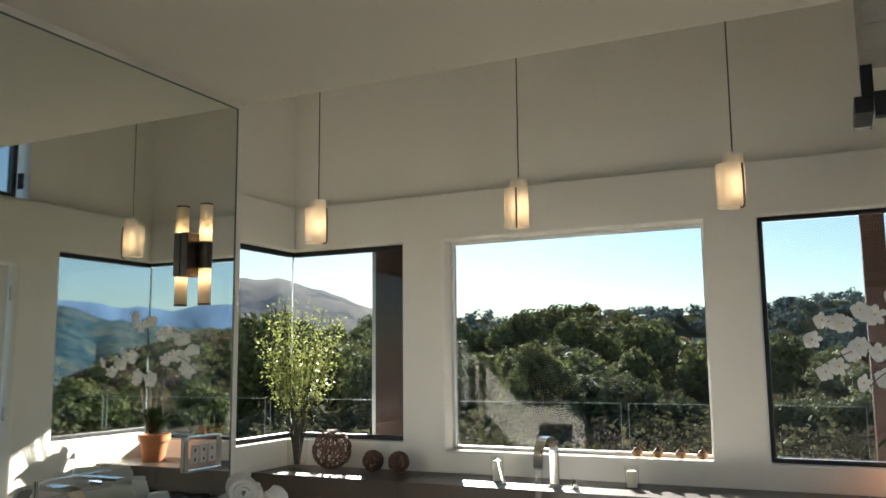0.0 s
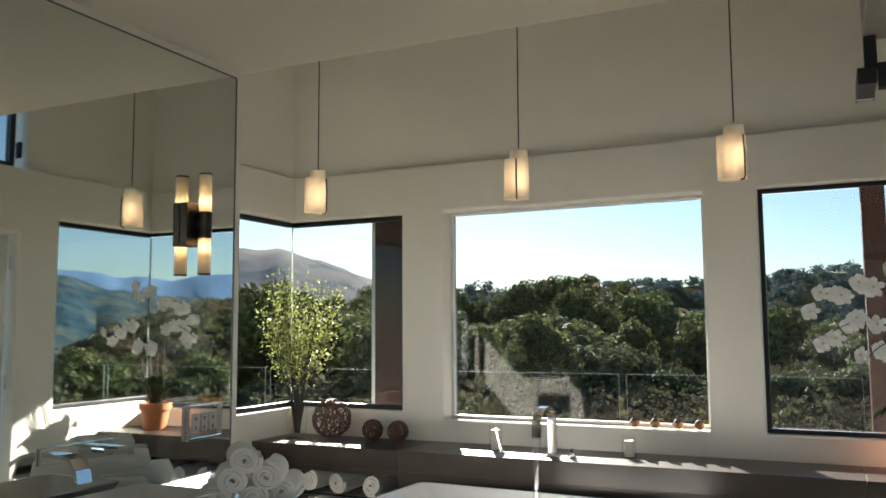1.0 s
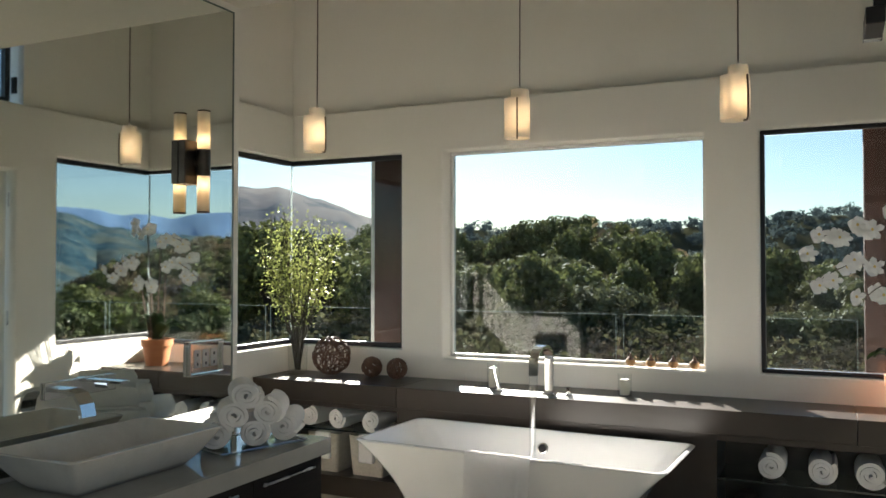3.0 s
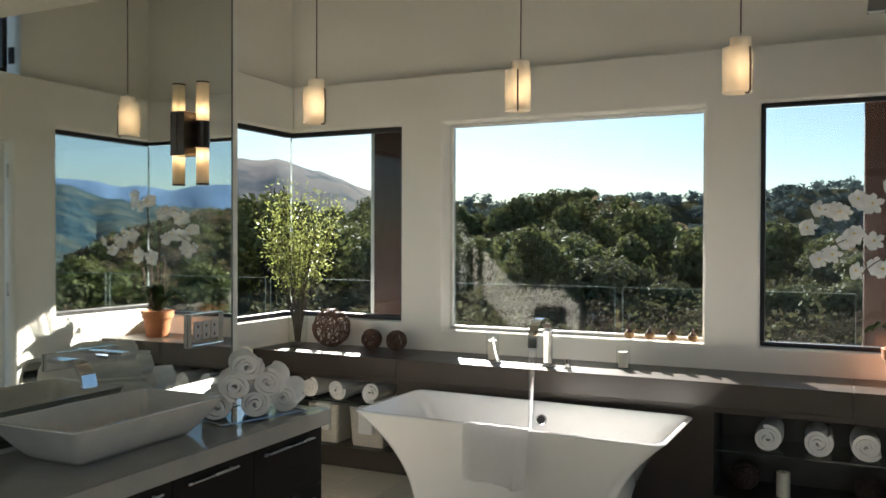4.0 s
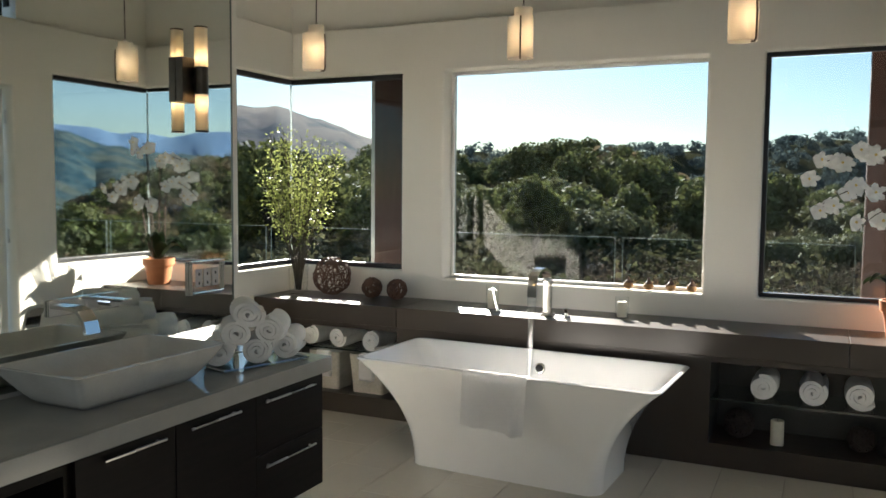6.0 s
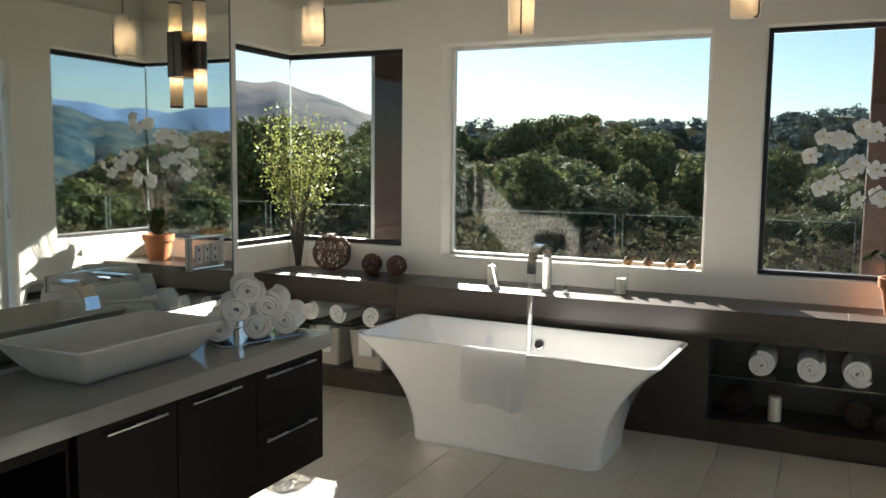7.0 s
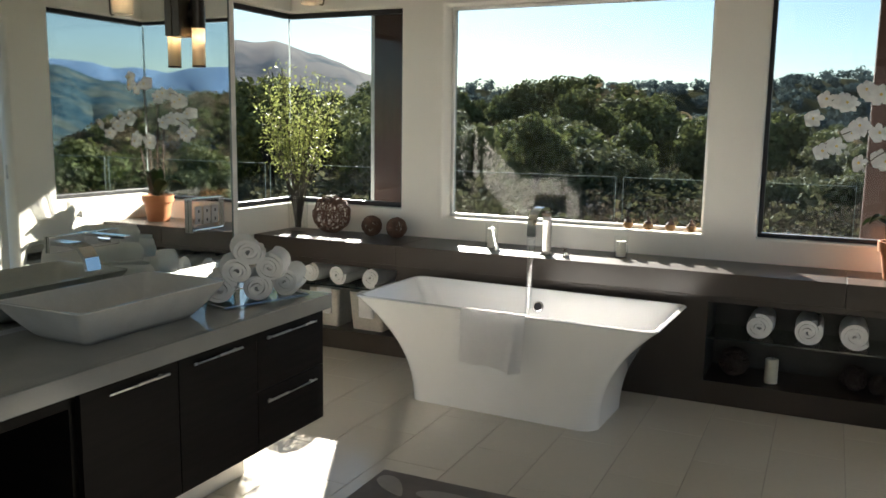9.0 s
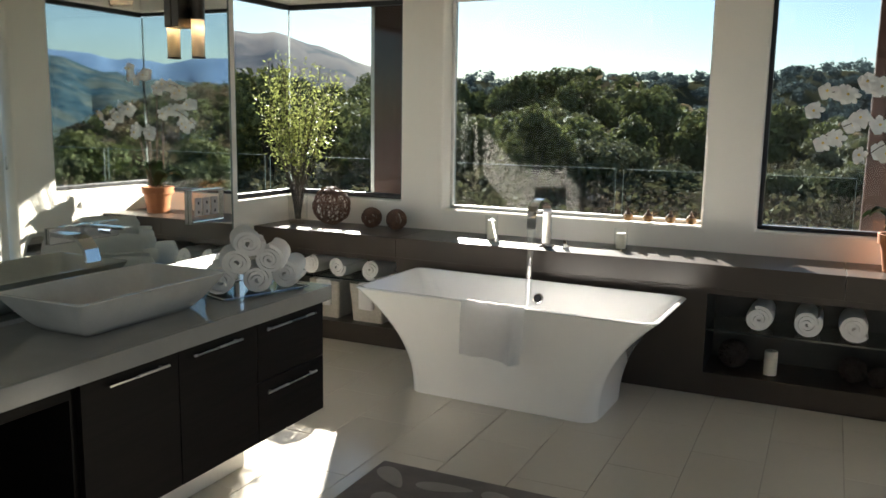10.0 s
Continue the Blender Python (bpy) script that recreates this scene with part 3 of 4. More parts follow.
BRUSH = mat("olive_brown_brush", (0.17, 0.145, 0.085), (0.10, 0.095, 0.045), rough=0.85, scale=0.12, fine=2, bump=0, island=0.45, trans=0.3, spec=0.15)
tagged(new("brush", brush()), "olive and brown bushes on the slopes", "shrubs", kind="stuff")
tagged(new("scrub", scrub()), "dry brown scrub below the deck", "shrubs", kind="stuff")

# ---- window ledge with two niches ----
LZ, LY = 0.77, 4.80
ledge = thing("window_ledge", ((XL + XR) / 2, 5.05, 0), "long dark brown stone ledge with open niches under the windows", "ledge", kind="structure")
for x0, x1 in ((XL + 0.002, -2.601), (-2.599, 0.119), (0.121, XR - 0.002)):
    part("slab", boxed(x0, x1, LY - 0.012, YB - 0.002, LZ - 0.135, LZ, bevel=0.003), STONE, ledge)
part("front_panel", wall("y", LY, LY + 0.04, XL + 0.002, XR - 0.002, 0.0, LZ - 0.136, [(-3.66, -2.60, 0.135, 0.60), (-0.58, 0.50, 0.135, 0.60)], 0.002), STONE, ledge)
for x0, x1 in ((-3.66, -2.60), (-0.58, 0.50)):
    part("niche_back", boxed(x0 - 0.03, x1 + 0.03, 5.22, 5.26, 0.10, 0.63), NICHE, ledge)
    part("niche_floor", boxed(x0 - 0.03, x1 + 0.03, LY + 0.041, 5.219, 0.095, 0.133), STONE, ledge)
    part("niche_top", boxed(x0 - 0.03, x1 + 0.03, LY + 0.041, 5.219, 0.602, 0.632), NICHE, ledge)
    for a in (x0 - 0.028, x1 + 0.002):
        part("niche_side", boxed(a, a + 0.026, LY + 0.041, 5.219, 0.134, 0.601), NICHE, ledge)
for name_x, z in (((-3.655, -2.605), 0.440), ((-0.575, 0.495), 0.385)):
    part("glass_shelf", boxed(*name_x, LY + 0.0305, 5.2, z - 0.005, z + 0.005, bevel=0.001), RAIL_GLASS, ledge)
    part("shelf_edge", boxed(*name_x, LY + 0.026, LY + 0.030, z - 0.005, z + 0.005), SHELF_EDGE, ledge, "dark green glass edge")


# ---- bathtub ----
def rounded_rect(cx, cy, hx, hy, r, z, n=6):
    out = []
    for sx, sy, a0 in ((1, 1, 0), (-1, 1, 90), (-1, -1, 180), (1, -1, 270)):
        for i in range(n + 1):
            a = radians(a0 + 90 * i / n)
            out.append((cx + sx * (hx - r) + r * math.cos(a), cy + sy * (hy - r) + r * math.sin(a), z))
    return out


def shell(loops, closed_bottom=True, closed_top=False):
    bm = bmesh.new()
    rings = [[bm.verts.new(p) for p in lp] for lp in loops]
    n = len(rings[0])
    for a, b in zip(rings, rings[1:]):
        for i in range(n):
            bm.faces.new((a[i], a[(i + 1) % n], b[(i + 1) % n], b[i]))
    if closed_bottom:
        bm.faces.new(rings[0][::-1])
    if closed_top:
        bm.faces.new(rings[-1])
    bmesh.ops.recalc_face_normals(bm, faces=bm.faces[:])
    return bm


TX, TY, T_TURN = -1.552, 4.318, radians(-2.3)
tub = thing("bathtub", (TX, TY, 0), "white freestanding bathtub with flared sides on the tiles", "bathtub")
loops = []


def turned(points):
    """The bath stands a little askew to the ledge."""
    c, s_ = math.cos(T_TURN), math.sin(T_TURN)
    return [(TX + (x - TX) * c - (y - TY) * s_, TY + (x - TX) * s_ + (y - TY) * c, z) for x, y, z in points]


for k in range(15):                     # outside, from the foot to the rim
    z = k / 14
    fx = 0.556 + 0.314 * (z ** 2.3) + 0.002 * z
    fy = 0.278 + 0.105 * (z ** 2.0)
    loops.append(rounded_rect(TX, TY, fx, fy, 0.09 - 0.03 * z, 0.593 * z + 0.001))
for inset, z in ((0.004, 0.598), (0.012, 0.600), (0.022, 0.599), (0.028, 0.594)):
    loops.append(rounded_rect(TX, TY, 0.872 - inset, 0.383 - inset, 0.06, z))
for k in range(1, 9):                   # inside, down to the bottom
    z = 1 - k / 8
    fx = 0.49 + 0.358 * (z ** 1.2)
    fy = 0.20 + 0.155 * (z ** 1.2)
    loops.append(rounded_rect(TX, TY, fx, fy, 0.09, 0.13 + 0.464 * z))
part("shell", shell([turned(lp) for lp in loops], True, True), ACRYLIC, tub, smooth=True)
of = part("overflow", lathe([(0.0, -0.004), (0.03, -0.004), (0.034, 0.0), (0.03, 0.006), (0.012, 0.009), (0.0, 0.009)], 24, (0, 0, 0), "y"), CHROME, tub, "round chrome overflow cover", True)
of.matrix_basis = pose(-1.535, 4.625, 0.500, 180 - 17, 0, 0)
hole = part("overflow_slot", lathe([(0.0, 0.0095), (0.024, 0.0095), (0.0, 0.011)], 20, (0, 0, 0), "y"), BLACK_FRAME, tub, "dark overflow opening")
hole.matrix_basis = pose(-1.535, 4.625, 0.500, 180 - 17, 0, 0)

# ---- vanity, mirror ----
VX, VY0, VY1 = -1.775, -0.6, 2.670
van = thing("vanity", (-2.0, 1.0, 0.40), "dark wenge wall-hung vanity with drawers and doors", "vanity")
part("carcass", wall("x", VX - 0.019, XM + 0.002, VY0, VY1, 0.402, 0.845, [(0.85, 1.48, 0.44, 0.80)], 0.001), WENGE, van)
part("open_shelf_back", boxed(XM + 0.003, XM + 0.015, 0.86, 1.47, 0.45, 0.79), WENGE, van)


def front(y0, y1, z0, z1, handle=None, name="door"):
    d = part(name, boxed(VX - 0.018, VX, y0 + 0.0015, y1 - 0.0015, z0, z1, bevel=0.0015), WENGE, van)
    if handle:
        ha, hb, hz = handle
        part("handle", boxed(VX + 0.012, VX + 0.019, ha, hb, hz - 0.0036, hz + 0.0036, bevel=0.0012), STEEL, d, "slim brushed steel bar handle")
        for yy in (ha + 0.02, hb - 0.03):
            part("handle_post", boxed(VX, VX + 0.012, yy, yy + 0.007, hz - 0.003, hz + 0.003), STEEL, d)


front(2.255, 2.670, 0.625, 0.84, (2.294, 2.601, 0.812), "drawer")
front(2.255, 2.670, 0.402, 0.622, (2.294, 2.601, 0.579), "drawer")
front(1.87, 2.255, 0.402, 0.84, (1.925, 2.16, 0.812))
front(1.50, 1.87, 0.402, 0.84, (1.586, 1.818, 0.812))
front(0.45, 0.83, 0.402, 0.84, (0.5, 0.73, 0.803))
front(0.07, 0.45, 0.402, 0.84, (0.12, 0.35, 0.803))
front(-0.6, 0.07, 0.402, 0.84, (-0.5, -0.3, 0.803))

worktop = thing("countertop", (-2.0, 1.0, 0.846), "polished white quartz worktop on the vanity", "worktop")
part("slab", boxed(XM + 0.002, -1.7723, VY0 - 0.05, 2.6797, 0.846, 0.905), QUARTZ, worktop)
part("front_edge", boxed(-1.772, -1.752, VY0 - 0.05, 2.70, 0.846, 0.905, bevel=0.0025), QUARTZ, worktop)
part("end_edge", boxed(XM + 0.002, -1.7723, 2.68, 2.70, 0.846, 0.905, bevel=0.0025), QUARTZ, worktop)

mirror = thing("wall_mirror", (XM + 0.01, 1.0, 0.9), "large frameless wall mirror from worktop to ceiling", "mirror")
part("silver", boxed(XM + 0.0015, XM + 0.0075, -1.2, 2.744, 0.921, 2.637), MIRROR, mirror)
part("edge_strip", boxed(XM + 0.0015, XM + 0.010, 2.7445, 2.750, 0.921, 2.643), EDGE, mirror)
part("edge_strip", boxed(XM + 0.0015, XM + 0.010, -1.2, 2.744, 2.6375, 2.643), EDGE, mirror)
tagged(link("backsplash", boxed(XM + 0.0015, XM + 0.012, -0.65, 2.70, 0.9055, 0.920), QUARTZ), "low white quartz upstand under the mirror", "upstand")


# ---- lamps ----
def frosted(name, col, clear):
    """Thin frosted glass lit from within."""
    m = bpy.data.materials.new(name)
    m.use_nodes = True
    n, l = m.node_tree.nodes, m.node_tree.links
    bs = n["Principled BSDF"]
    bs.inputs["Base Color"].default_value, bs.inputs["Roughness"].default_value = (*col, 1), 0.25
    tl, tp, m1, m2 = n.new("ShaderNodeBsdfTranslucent"), n.new("ShaderNodeBsdfTransparent"), n.new("ShaderNodeMixShader"), n.new("ShaderNodeMixShader")
    tl.inputs[0].default_value = (*col, 1)
    m1.inputs[0].default_value, m2.inputs[0].default_value = 0.6, clear
    l.new(bs.outputs[0], m1.inputs[1])
    l.new(tl.outputs[0], m1.inputs[2])
    l.new(m1.outputs[0], m2.inputs[1])
    l.new(tp.outputs[0], m2.inputs[2])
    l.new(m2.outputs[0], n["Material Output"].inputs[0])
    return m


FROST = frosted("frosted_glass", (0.93, 0.91, 0.86), 0.42)
OPAL = frosted("opal_glass", (0.92, 0.86, 0.74), 0.10)
BULB = glow_mat("lit_bulb", (1.0, 0.66, 0.36), 3.0)
BRONZE = mat("dark_bronze", (0.10, 0.085, 0.07), (0.06, 0.05, 0.042), rough=0.32, metal=0.9, bump=0.03)
CORD = mat("brown_cord", (0.06, 0.045, 0.035), rough=0.7)


def pendant(x, y, z, side):
    """Two frosted glass sleeves, the slimmer one set off centre and standing higher."""
    ob = thing("pendant_lamp", (x, y, z), "frosted glass cylinder pendant lamp, lit, on a thin cord", "lamp", "pendants over the bath")
    part("shade", lathe([(0.066, z), (0.066, z + 0.205), (0.063, z + 0.205), (0.063, z)], 28, (x, y, 0)), FROST, ob, "wide frosted glass sleeve", True)
    xi = x + 0.015
    part("inner_glass", lathe([(0.046, z + 0.004), (0.046, z + 0.25), (0.0, z + 0.252), (0.0, z + 0.247), (0.043, z + 0.246), (0.043, z + 0.004)], 24, (xi, y, 0)), FROST, ob, "slim frosted glass sleeve", True)
    part("bulb", lathe([(0.0, z + 0.045), (0.007, z + 0.05), (0.010, z + 0.075), (0.008, z + 0.115), (0.0, z + 0.125)], 14, (xi, y, 0)), BULB, ob, "glowing bulb", True)
    part("socket", lathe([(0.011, z + 0.16), (0.011, z + 0.246), (0.006, z + 0.27)], 14, (xi, y, 0)), STEEL, ob, "", True)
    c, s_ = math.cos(radians(side)), math.sin(radians(side))
    part("side_rod", sweep([(x + c * q_, y + s_ * q_, z + h_) for q_, h_ in ((0.071, 0.20), (0.0755, 0.13), (0.075, 0.01), (0.066, -0.008), (0.05, -0.006))], 0.0045, 8), CORD, ob, "dark bent rod")
    part("cord", sweep([(xi, y, z + 0.265), (xi + 0.002, y, z + 1.0), (xi, y, Z_HIGH)], 0.0035, 8), CORD, ob, "thin brown cord")
    part("canopy", lathe([(0.055, Z_HIGH - 0.025), (0.06, Z_HIGH - 0.001)], 20, (xi, y, 0)), STEEL, ob)
    bulb("pendant_bulb", (xi, y, z + 0.138), 0.026, 0.010)
    return ob


for px_, pz, side in ((-2.715, 2.237, 0), (-1.462, 2.230, -70), (-0.392, 2.243, -35)):
    pendant(px_, 4.0, pz, side)

SX, SY = XM + 0.068, 2.50
sconce = thing("wall_sconce", (XM + 0.01, SY, 1.97), "dark bronze wall sconce with two lit opal glass tubes", "lamp")
part("back_box", boxed(XM + 0.0085, XM + 0.042, SY - 0.075, SY + 0.005, 1.885, 2.055, bevel=0.002), BRONZE, sconce)
part("arm", boxed(XM + 0.043, SX, SY - 0.025, SY - 0.005, 1.955, 1.985, bevel=0.002), BRONZE, sconce)
part("collar", lathe([(0.027, 1.918), (0.027, 2.022)], 24, (SX, SY, 0)), BRONZE, sconce, "", True)
part("side_rod", sweep([(SX + 0.004, SY + 0.032, 1.925), (SX + 0.004, SY + 0.034, 1.97), (SX + 0.004, SY + 0.032, 2.015)], 0.003, 6), CHROME, sconce)
for z0, z1, tip in ((2.0225, 2.17, 2.176), (1.78, 1.9175, 1.774)):
    part("tube", lathe([(0.0245, z0), (0.0245, z1), (0.0225, z1), (0.0225, z0)], 24, (SX, SY, 0)), OPAL, sconce, "glowing opal glass tube", True)
    part("tube_cap", lathe([(0.0255, min(z1, tip) if tip > 2 else tip), (0.0255, max(z1, tip) if tip > 2 else z0 - 0.0005)], 24, (SX, SY, 0)), BRONZE, sconce, "", True)
bulb("sconce_bulb", (SX, SY, 2.06), 0.024, 0.010)
bulb("sconce_bulb", (SX, SY, 1.885), 0.024, 0.010)

# ---- outlet plate on the mirror ----
plate = thing("outlet_plate", (XM + 0.01, 2.58, 1.2), "chrome framed plate with three outlets on the mirror", "outlet")
PLASTIC = mat("grey_outlet_plastic", (0.55, 0.55, 0.54), rough=0.4, bump=0.0)
part("plate", boxed(XM + 0.008, XM + 0.014, 2.490, 2.668, 1.140, 1.257), MIRROR, plate)
for y0, y1, z0, z1 in ((2.482, 2.676, 1.132, 1.140), (2.482, 2.676, 1.2575, 1.266), (2.482, 2.4898, 1.1402, 1.257), (2.6682, 2.676, 1.1402, 1.257)):
    part("rim", boxed(XM + 0.008, XM + 0.026, y0, y1, z0, z1, bevel=0.001), CHROME, plate, "raised chrome rim")
for y0 in (2.512, 2.560, 2.608):
    o = part("socket", boxed(XM + 0.0142, XM + 0.018, y0, y0 + 0.036, 1.162, 1.234, bevel=0.001), PLASTIC, plate)
    for z in (1.178, 1.214):
        part("slot", boxed(XM + 0.0181, XM + 0.0186, y0 + 0.014, y0 + 0.022, z - 0.006, z + 0.006), BLACK_FRAME, o)

# ---- basin and its tap ----
BX, BY = -2.05, 1.905
basin = thing("vessel_basin", (BX, BY, 0.905), "white rectangular vessel basin with flared sides", "basin")
loops = []
for k in range(8):
    z = k / 7
    loops.append(rounded_rect(BX, BY, 0.10 + 0.085 * z ** 0.8, 0.22 + 0.092 * z ** 0.8, 0.02, 0.9055 + 0.118 * z, 4))
for inset, z in ((0.003, 1.0265), (0.010, 1.0265), (0.013, 1.023)):
    loops.append(rounded_rect(BX, BY, 0.185 - inset, 0.312 - inset, 0.02, z, 4))
for k in range(1, 7):
    z = 1 - k / 6
    loops.append(rounded_rect(BX, BY, 0.085 + 0.087 * z ** 0.8, 0.20 + 0.099 * z ** 0.8, 0.025, 0.926 + 0.097 * z, 4))
part("bowl", shell(loops, True, True), CERAMIC, basin, smooth=True)
part("drain", lathe([(0.0, 0.927), (0.022, 0.927), (0.024, 0.929), (0.0, 0.932)], 20, (BX, BY, 0)), CHROME, basin, "", True)

tap = thing("basin_tap", (XM + 0.01, 1.89, 1.16), "chrome wall-mounted waterfall tap", "tap")
part("wall_plate", boxed(XM + 0.008, XM + 0.02, 1.83, 2.12, 1.135, 1.19, bevel=0.003), CHROME, tap)
part("spout", sweep([(XM + 0.02, 1.885, 1.165), (XM + 0.075, 1.885, 1.165), (XM + 0.115, 1.885, 1.155), (XM + 0.140, 1.885, 1.125), (XM + 0.150, 1.885, 1.085)], 0.02, flat=(0.028, 0.006)), CHROME, tap)
part("lever", boxed(XM + 0.02, XM + 0.12, 2.045, 2.085, 1.166, 1.176, bevel=0.002), CHROME, tap, "flat chrome lever")
part("lever_stem", lathe([(0.014, 0.0), (0.014, 0.03)], 16, (XM + 0.02, 2.065, 1.16), "x"), CHROME, tap)

# ---- towels ----
def roll_mesh(r, length, seed):
    """A rolled towel along y: spiral ends, soft uneven side and a loose flap."""
    q = random.Random(seed)
    bm = bmesh.new()
    turns, steps = 3.3, 84
    pts = []
    for i in range(steps + 1):
        k = i / steps
        a = 2 * math.pi * turns * k
        rr = 0.006 + (r - 0.006) * k
        wob = 1 + 0.035 * math.sin(2 * a + seed) * k
        pts.append((math.cos(a) * rr * wob, math.sin(a) * rr * wob))
    th = (r - 0.006) / turns * 0.53
    n = 9
    grid_o, grid_i = [], []
    for i, (x, z) in enumerate(pts):
        d = math.hypot(x, z)
        ux, uz = x / d, z / d
        ro, ri = [], []
        for j in range(n):
            v = j / (n - 1)
            edge = 0.0012 if j in (0, n - 1) else 0.0
            y = v * length + (0.004 * math.sin(i * 0.21 + seed) if j in (0, n - 1) else 0) - (0.012 * (1 - i / steps) * (1 if j == 0 else -1) if j in (0, n - 1) else 0)
            bulge = 0.003 * math.sin(v * math.pi) + 0.002 * math.sin(7 * v + i * 0.4)
            ro.append(bm.verts.new((ux * (d + th - edge + bulge), y, uz * (d + th - edge + bulge))))
            ri.append(bm.verts.new((ux * (d - th + edge), y, uz * (d - th + edge))))
        grid_o.append(ro)
        grid_i.append(ri)
    for i in range(steps):
        for j in range(n - 1):
            bm.faces.new((grid_o[i][j], grid_o[i + 1][j], grid_o[i + 1][j + 1], grid_o[i][j + 1]))
            bm.faces.new((grid_i[i][j], grid_i[i][j + 1], grid_i[i + 1][j + 1], grid_i[i + 1][j]))
        for j in (0, n - 1):
            bm.faces.new((grid_o[i][j], grid_i[i][j], grid_i[i + 1][j], grid_o[i + 1][j]))
    for i in (0, steps):
        for j in range(n - 1):
            bm.faces.new((grid_o[i][j], grid_o[i][j + 1], grid_i[i][j + 1], grid_i[i][j]))
    bmesh.ops.recalc_face_normals(bm, faces=bm.faces[:])
    return bm


def towel_roll(at, r, length, turn, yaw, seed, label, group):
    ob = link("towel_roll", roll_mesh(r, length, seed), TERRY, None, "", True)
    ob.matrix_basis = Matrix.Translation(at) @ Matrix.Rotation(radians(yaw), 4, "Z") @ Matrix.Rotation(radians(turn), 4, "Y")
    return tagged(ob, label, "towel", group)


# front end of each roll (x, y, z), spiral turn, and the way it points; soft rolls sag into ovals
STACK = [(-1.975, 2.300, 0.962, 0, 42), (-1.893, 2.412, 0.962, 60, 36), (-1.872, 2.560, 0.962, 140, 24),
         (-1.905, 2.315, 1.036, 200, 41), (-1.858, 2.440, 1.036, 20, 28), (-1.868, 2.335, 1.108, 100, 42)]
for i, (x, y, z, a, yaw) in enumerate(STACK):
    o = towel_roll((x, y, z), 0.050, 0.185, a, yaw, 50 + i, "white rolled terry towel stacked on the worktop", "towels on the worktop")
    o.matrix_basis = Matrix.Translation((x, y, z)) @ Matrix.Diagonal((1.06, 1.06, 0.92, 1)) @ Matrix.Translation((-x, -y, -z)) @ o.matrix_basis
tray = thing("towel_tray", (-1.98, 2.55, 0.9055), "clear glass tray with a chrome rim under the towels", "tray")
plate_pts = [(-2.145, 2.33), (-1.905, 2.245), (-1.790, 2.60), (-2.06, 2.665)]
bm = bmesh.new()
lo, hi = [bm.verts.new((x, y, 0.9055)) for x, y in plate_pts], [bm.verts.new((x, y, 0.9115)) for x, y in plate_pts]
for k in range(4):
    bm.faces.new((lo[k], lo[(k + 1) % 4], hi[(k + 1) % 4], hi[k]))
bm.faces.new(lo[::-1])
bm.faces.new(hi)
bmesh.ops.recalc_face_normals(bm, faces=bm.faces[:])
part("plate", bm, RAIL_GLASS, tray)
for k in range(4):
    a_, b_ = plate_pts[k], plate_pts[(k + 1) % 4]
    part("rim", sweep([(*a_, 0.914), (*b_, 0.914)], 0.0025, 6), CHROME, tray)

for i, (x, r) in enumerate(((-0.304, 0.080), (-0.05, 0.081), (0.185, 0.082))):
    towel_roll((x, 4.85, 0.390 + r + 0.002), r * 0.86, 0.30, 70 * i, 0, 70 + i, "white rolled towel on a glass shelf", "towels in the niche")
for i, x in enumerate((-3.315, -3.09, -2.817)):
    towel_roll((x, 4.83, 0.447 + 0.074), 0.065, 0.30, 70 * i + 30, 0, 80 + i, "white rolled towel on a glass shelf", "towels in the niche")


def hung_towel():
    """A hand towel laid over the rim, with folds."""
    bm = bmesh.new()
    prof = [(4.065, 0.40), (4.045, 0.46), (4.02, 0.53), (4.003, 0.585), (3.992, 0.608), (3.975, 0.613), (3.958, 0.609), (3.948, 0.595), (3.945, 0.56), (3.944, 0.50), (3.943, 0.44), (3.941, 0.38), (3.940, 0.325)]
    cols = 27
    rows = []
    for j in range(cols):
        u = j / (cols - 1)
        row = []
        for i, (y, z) in enumerate(prof):
            k = max(0.0, (0.6 - z) / 0.3) if y < 3.96 else 0
            x = -1.725 + 0.365 * u - 0.02 * k * (u - 0.3)
            yy = y - 0.012 - 0.020 * k * (1 + math.sin(u * 9 + 1.5 * z)) * 0.7 - 0.035 * k * math.exp(-((u - 0.86) / 0.06) ** 2)
            zz = z - (0.02 * u * k) + 0.002 * math.sin(u * 22 + i)
            row.append(bm.verts.new((x, yy - 0.036 - 0.04 * (x - TX), zz)))
        rows.append(row)
    for a, b in zip(rows, rows[1:]):
        for i in range(len(prof) - 1):
            bm.faces.new((a[i], b[i], b[i + 1], a[i + 1]))
    bmesh.ops.solidify(bm, geom=bm.faces[:], thickness=0.014)
    bmesh.ops.recalc_face_normals(bm, faces=bm.faces[:])
    return bm


CLOTH = mat("white_hand_towel", (0.96, 0.955, 0.95), (0.93, 0.925, 0.92), rough=0.9, scale=30, fine=250, bump=0.0, spec=0.2)
tagged(link("hand_towel", hung_towel(), CLOTH, None, "", True), "white hand towel hung over the bathtub rim", "towel")

# ---- bath filler ----
fil = thing("bath_filler", (-1.594, 4.94, LZ), "chrome waterfall bath filler on the ledge, running", "tap")
part("base_plate", boxed(-1.635, -1.553, 4.905, 4.975, LZ, LZ + 0.008, bevel=0.002), CHROME, fil)
arch = [(-1.594, 4.94, LZ + 0.008), (-1.594, 4.94, LZ + 0.22)] + [(-1.594, 4.94 - 0.15 + 0.15 * math.cos(a), LZ + 0.22 + 0.09 * math.sin(a)) for a in [math.pi * i / 10 for i in range(1, 10)]] + [(-1.594, 4.64, LZ + 0.22), (-1.594, 4.635, LZ + 0.15)]
part("spout", sweep(arch, 0.02, flat=(0.009, 0.028)), CHROME, fil, "flat arched chrome spout")
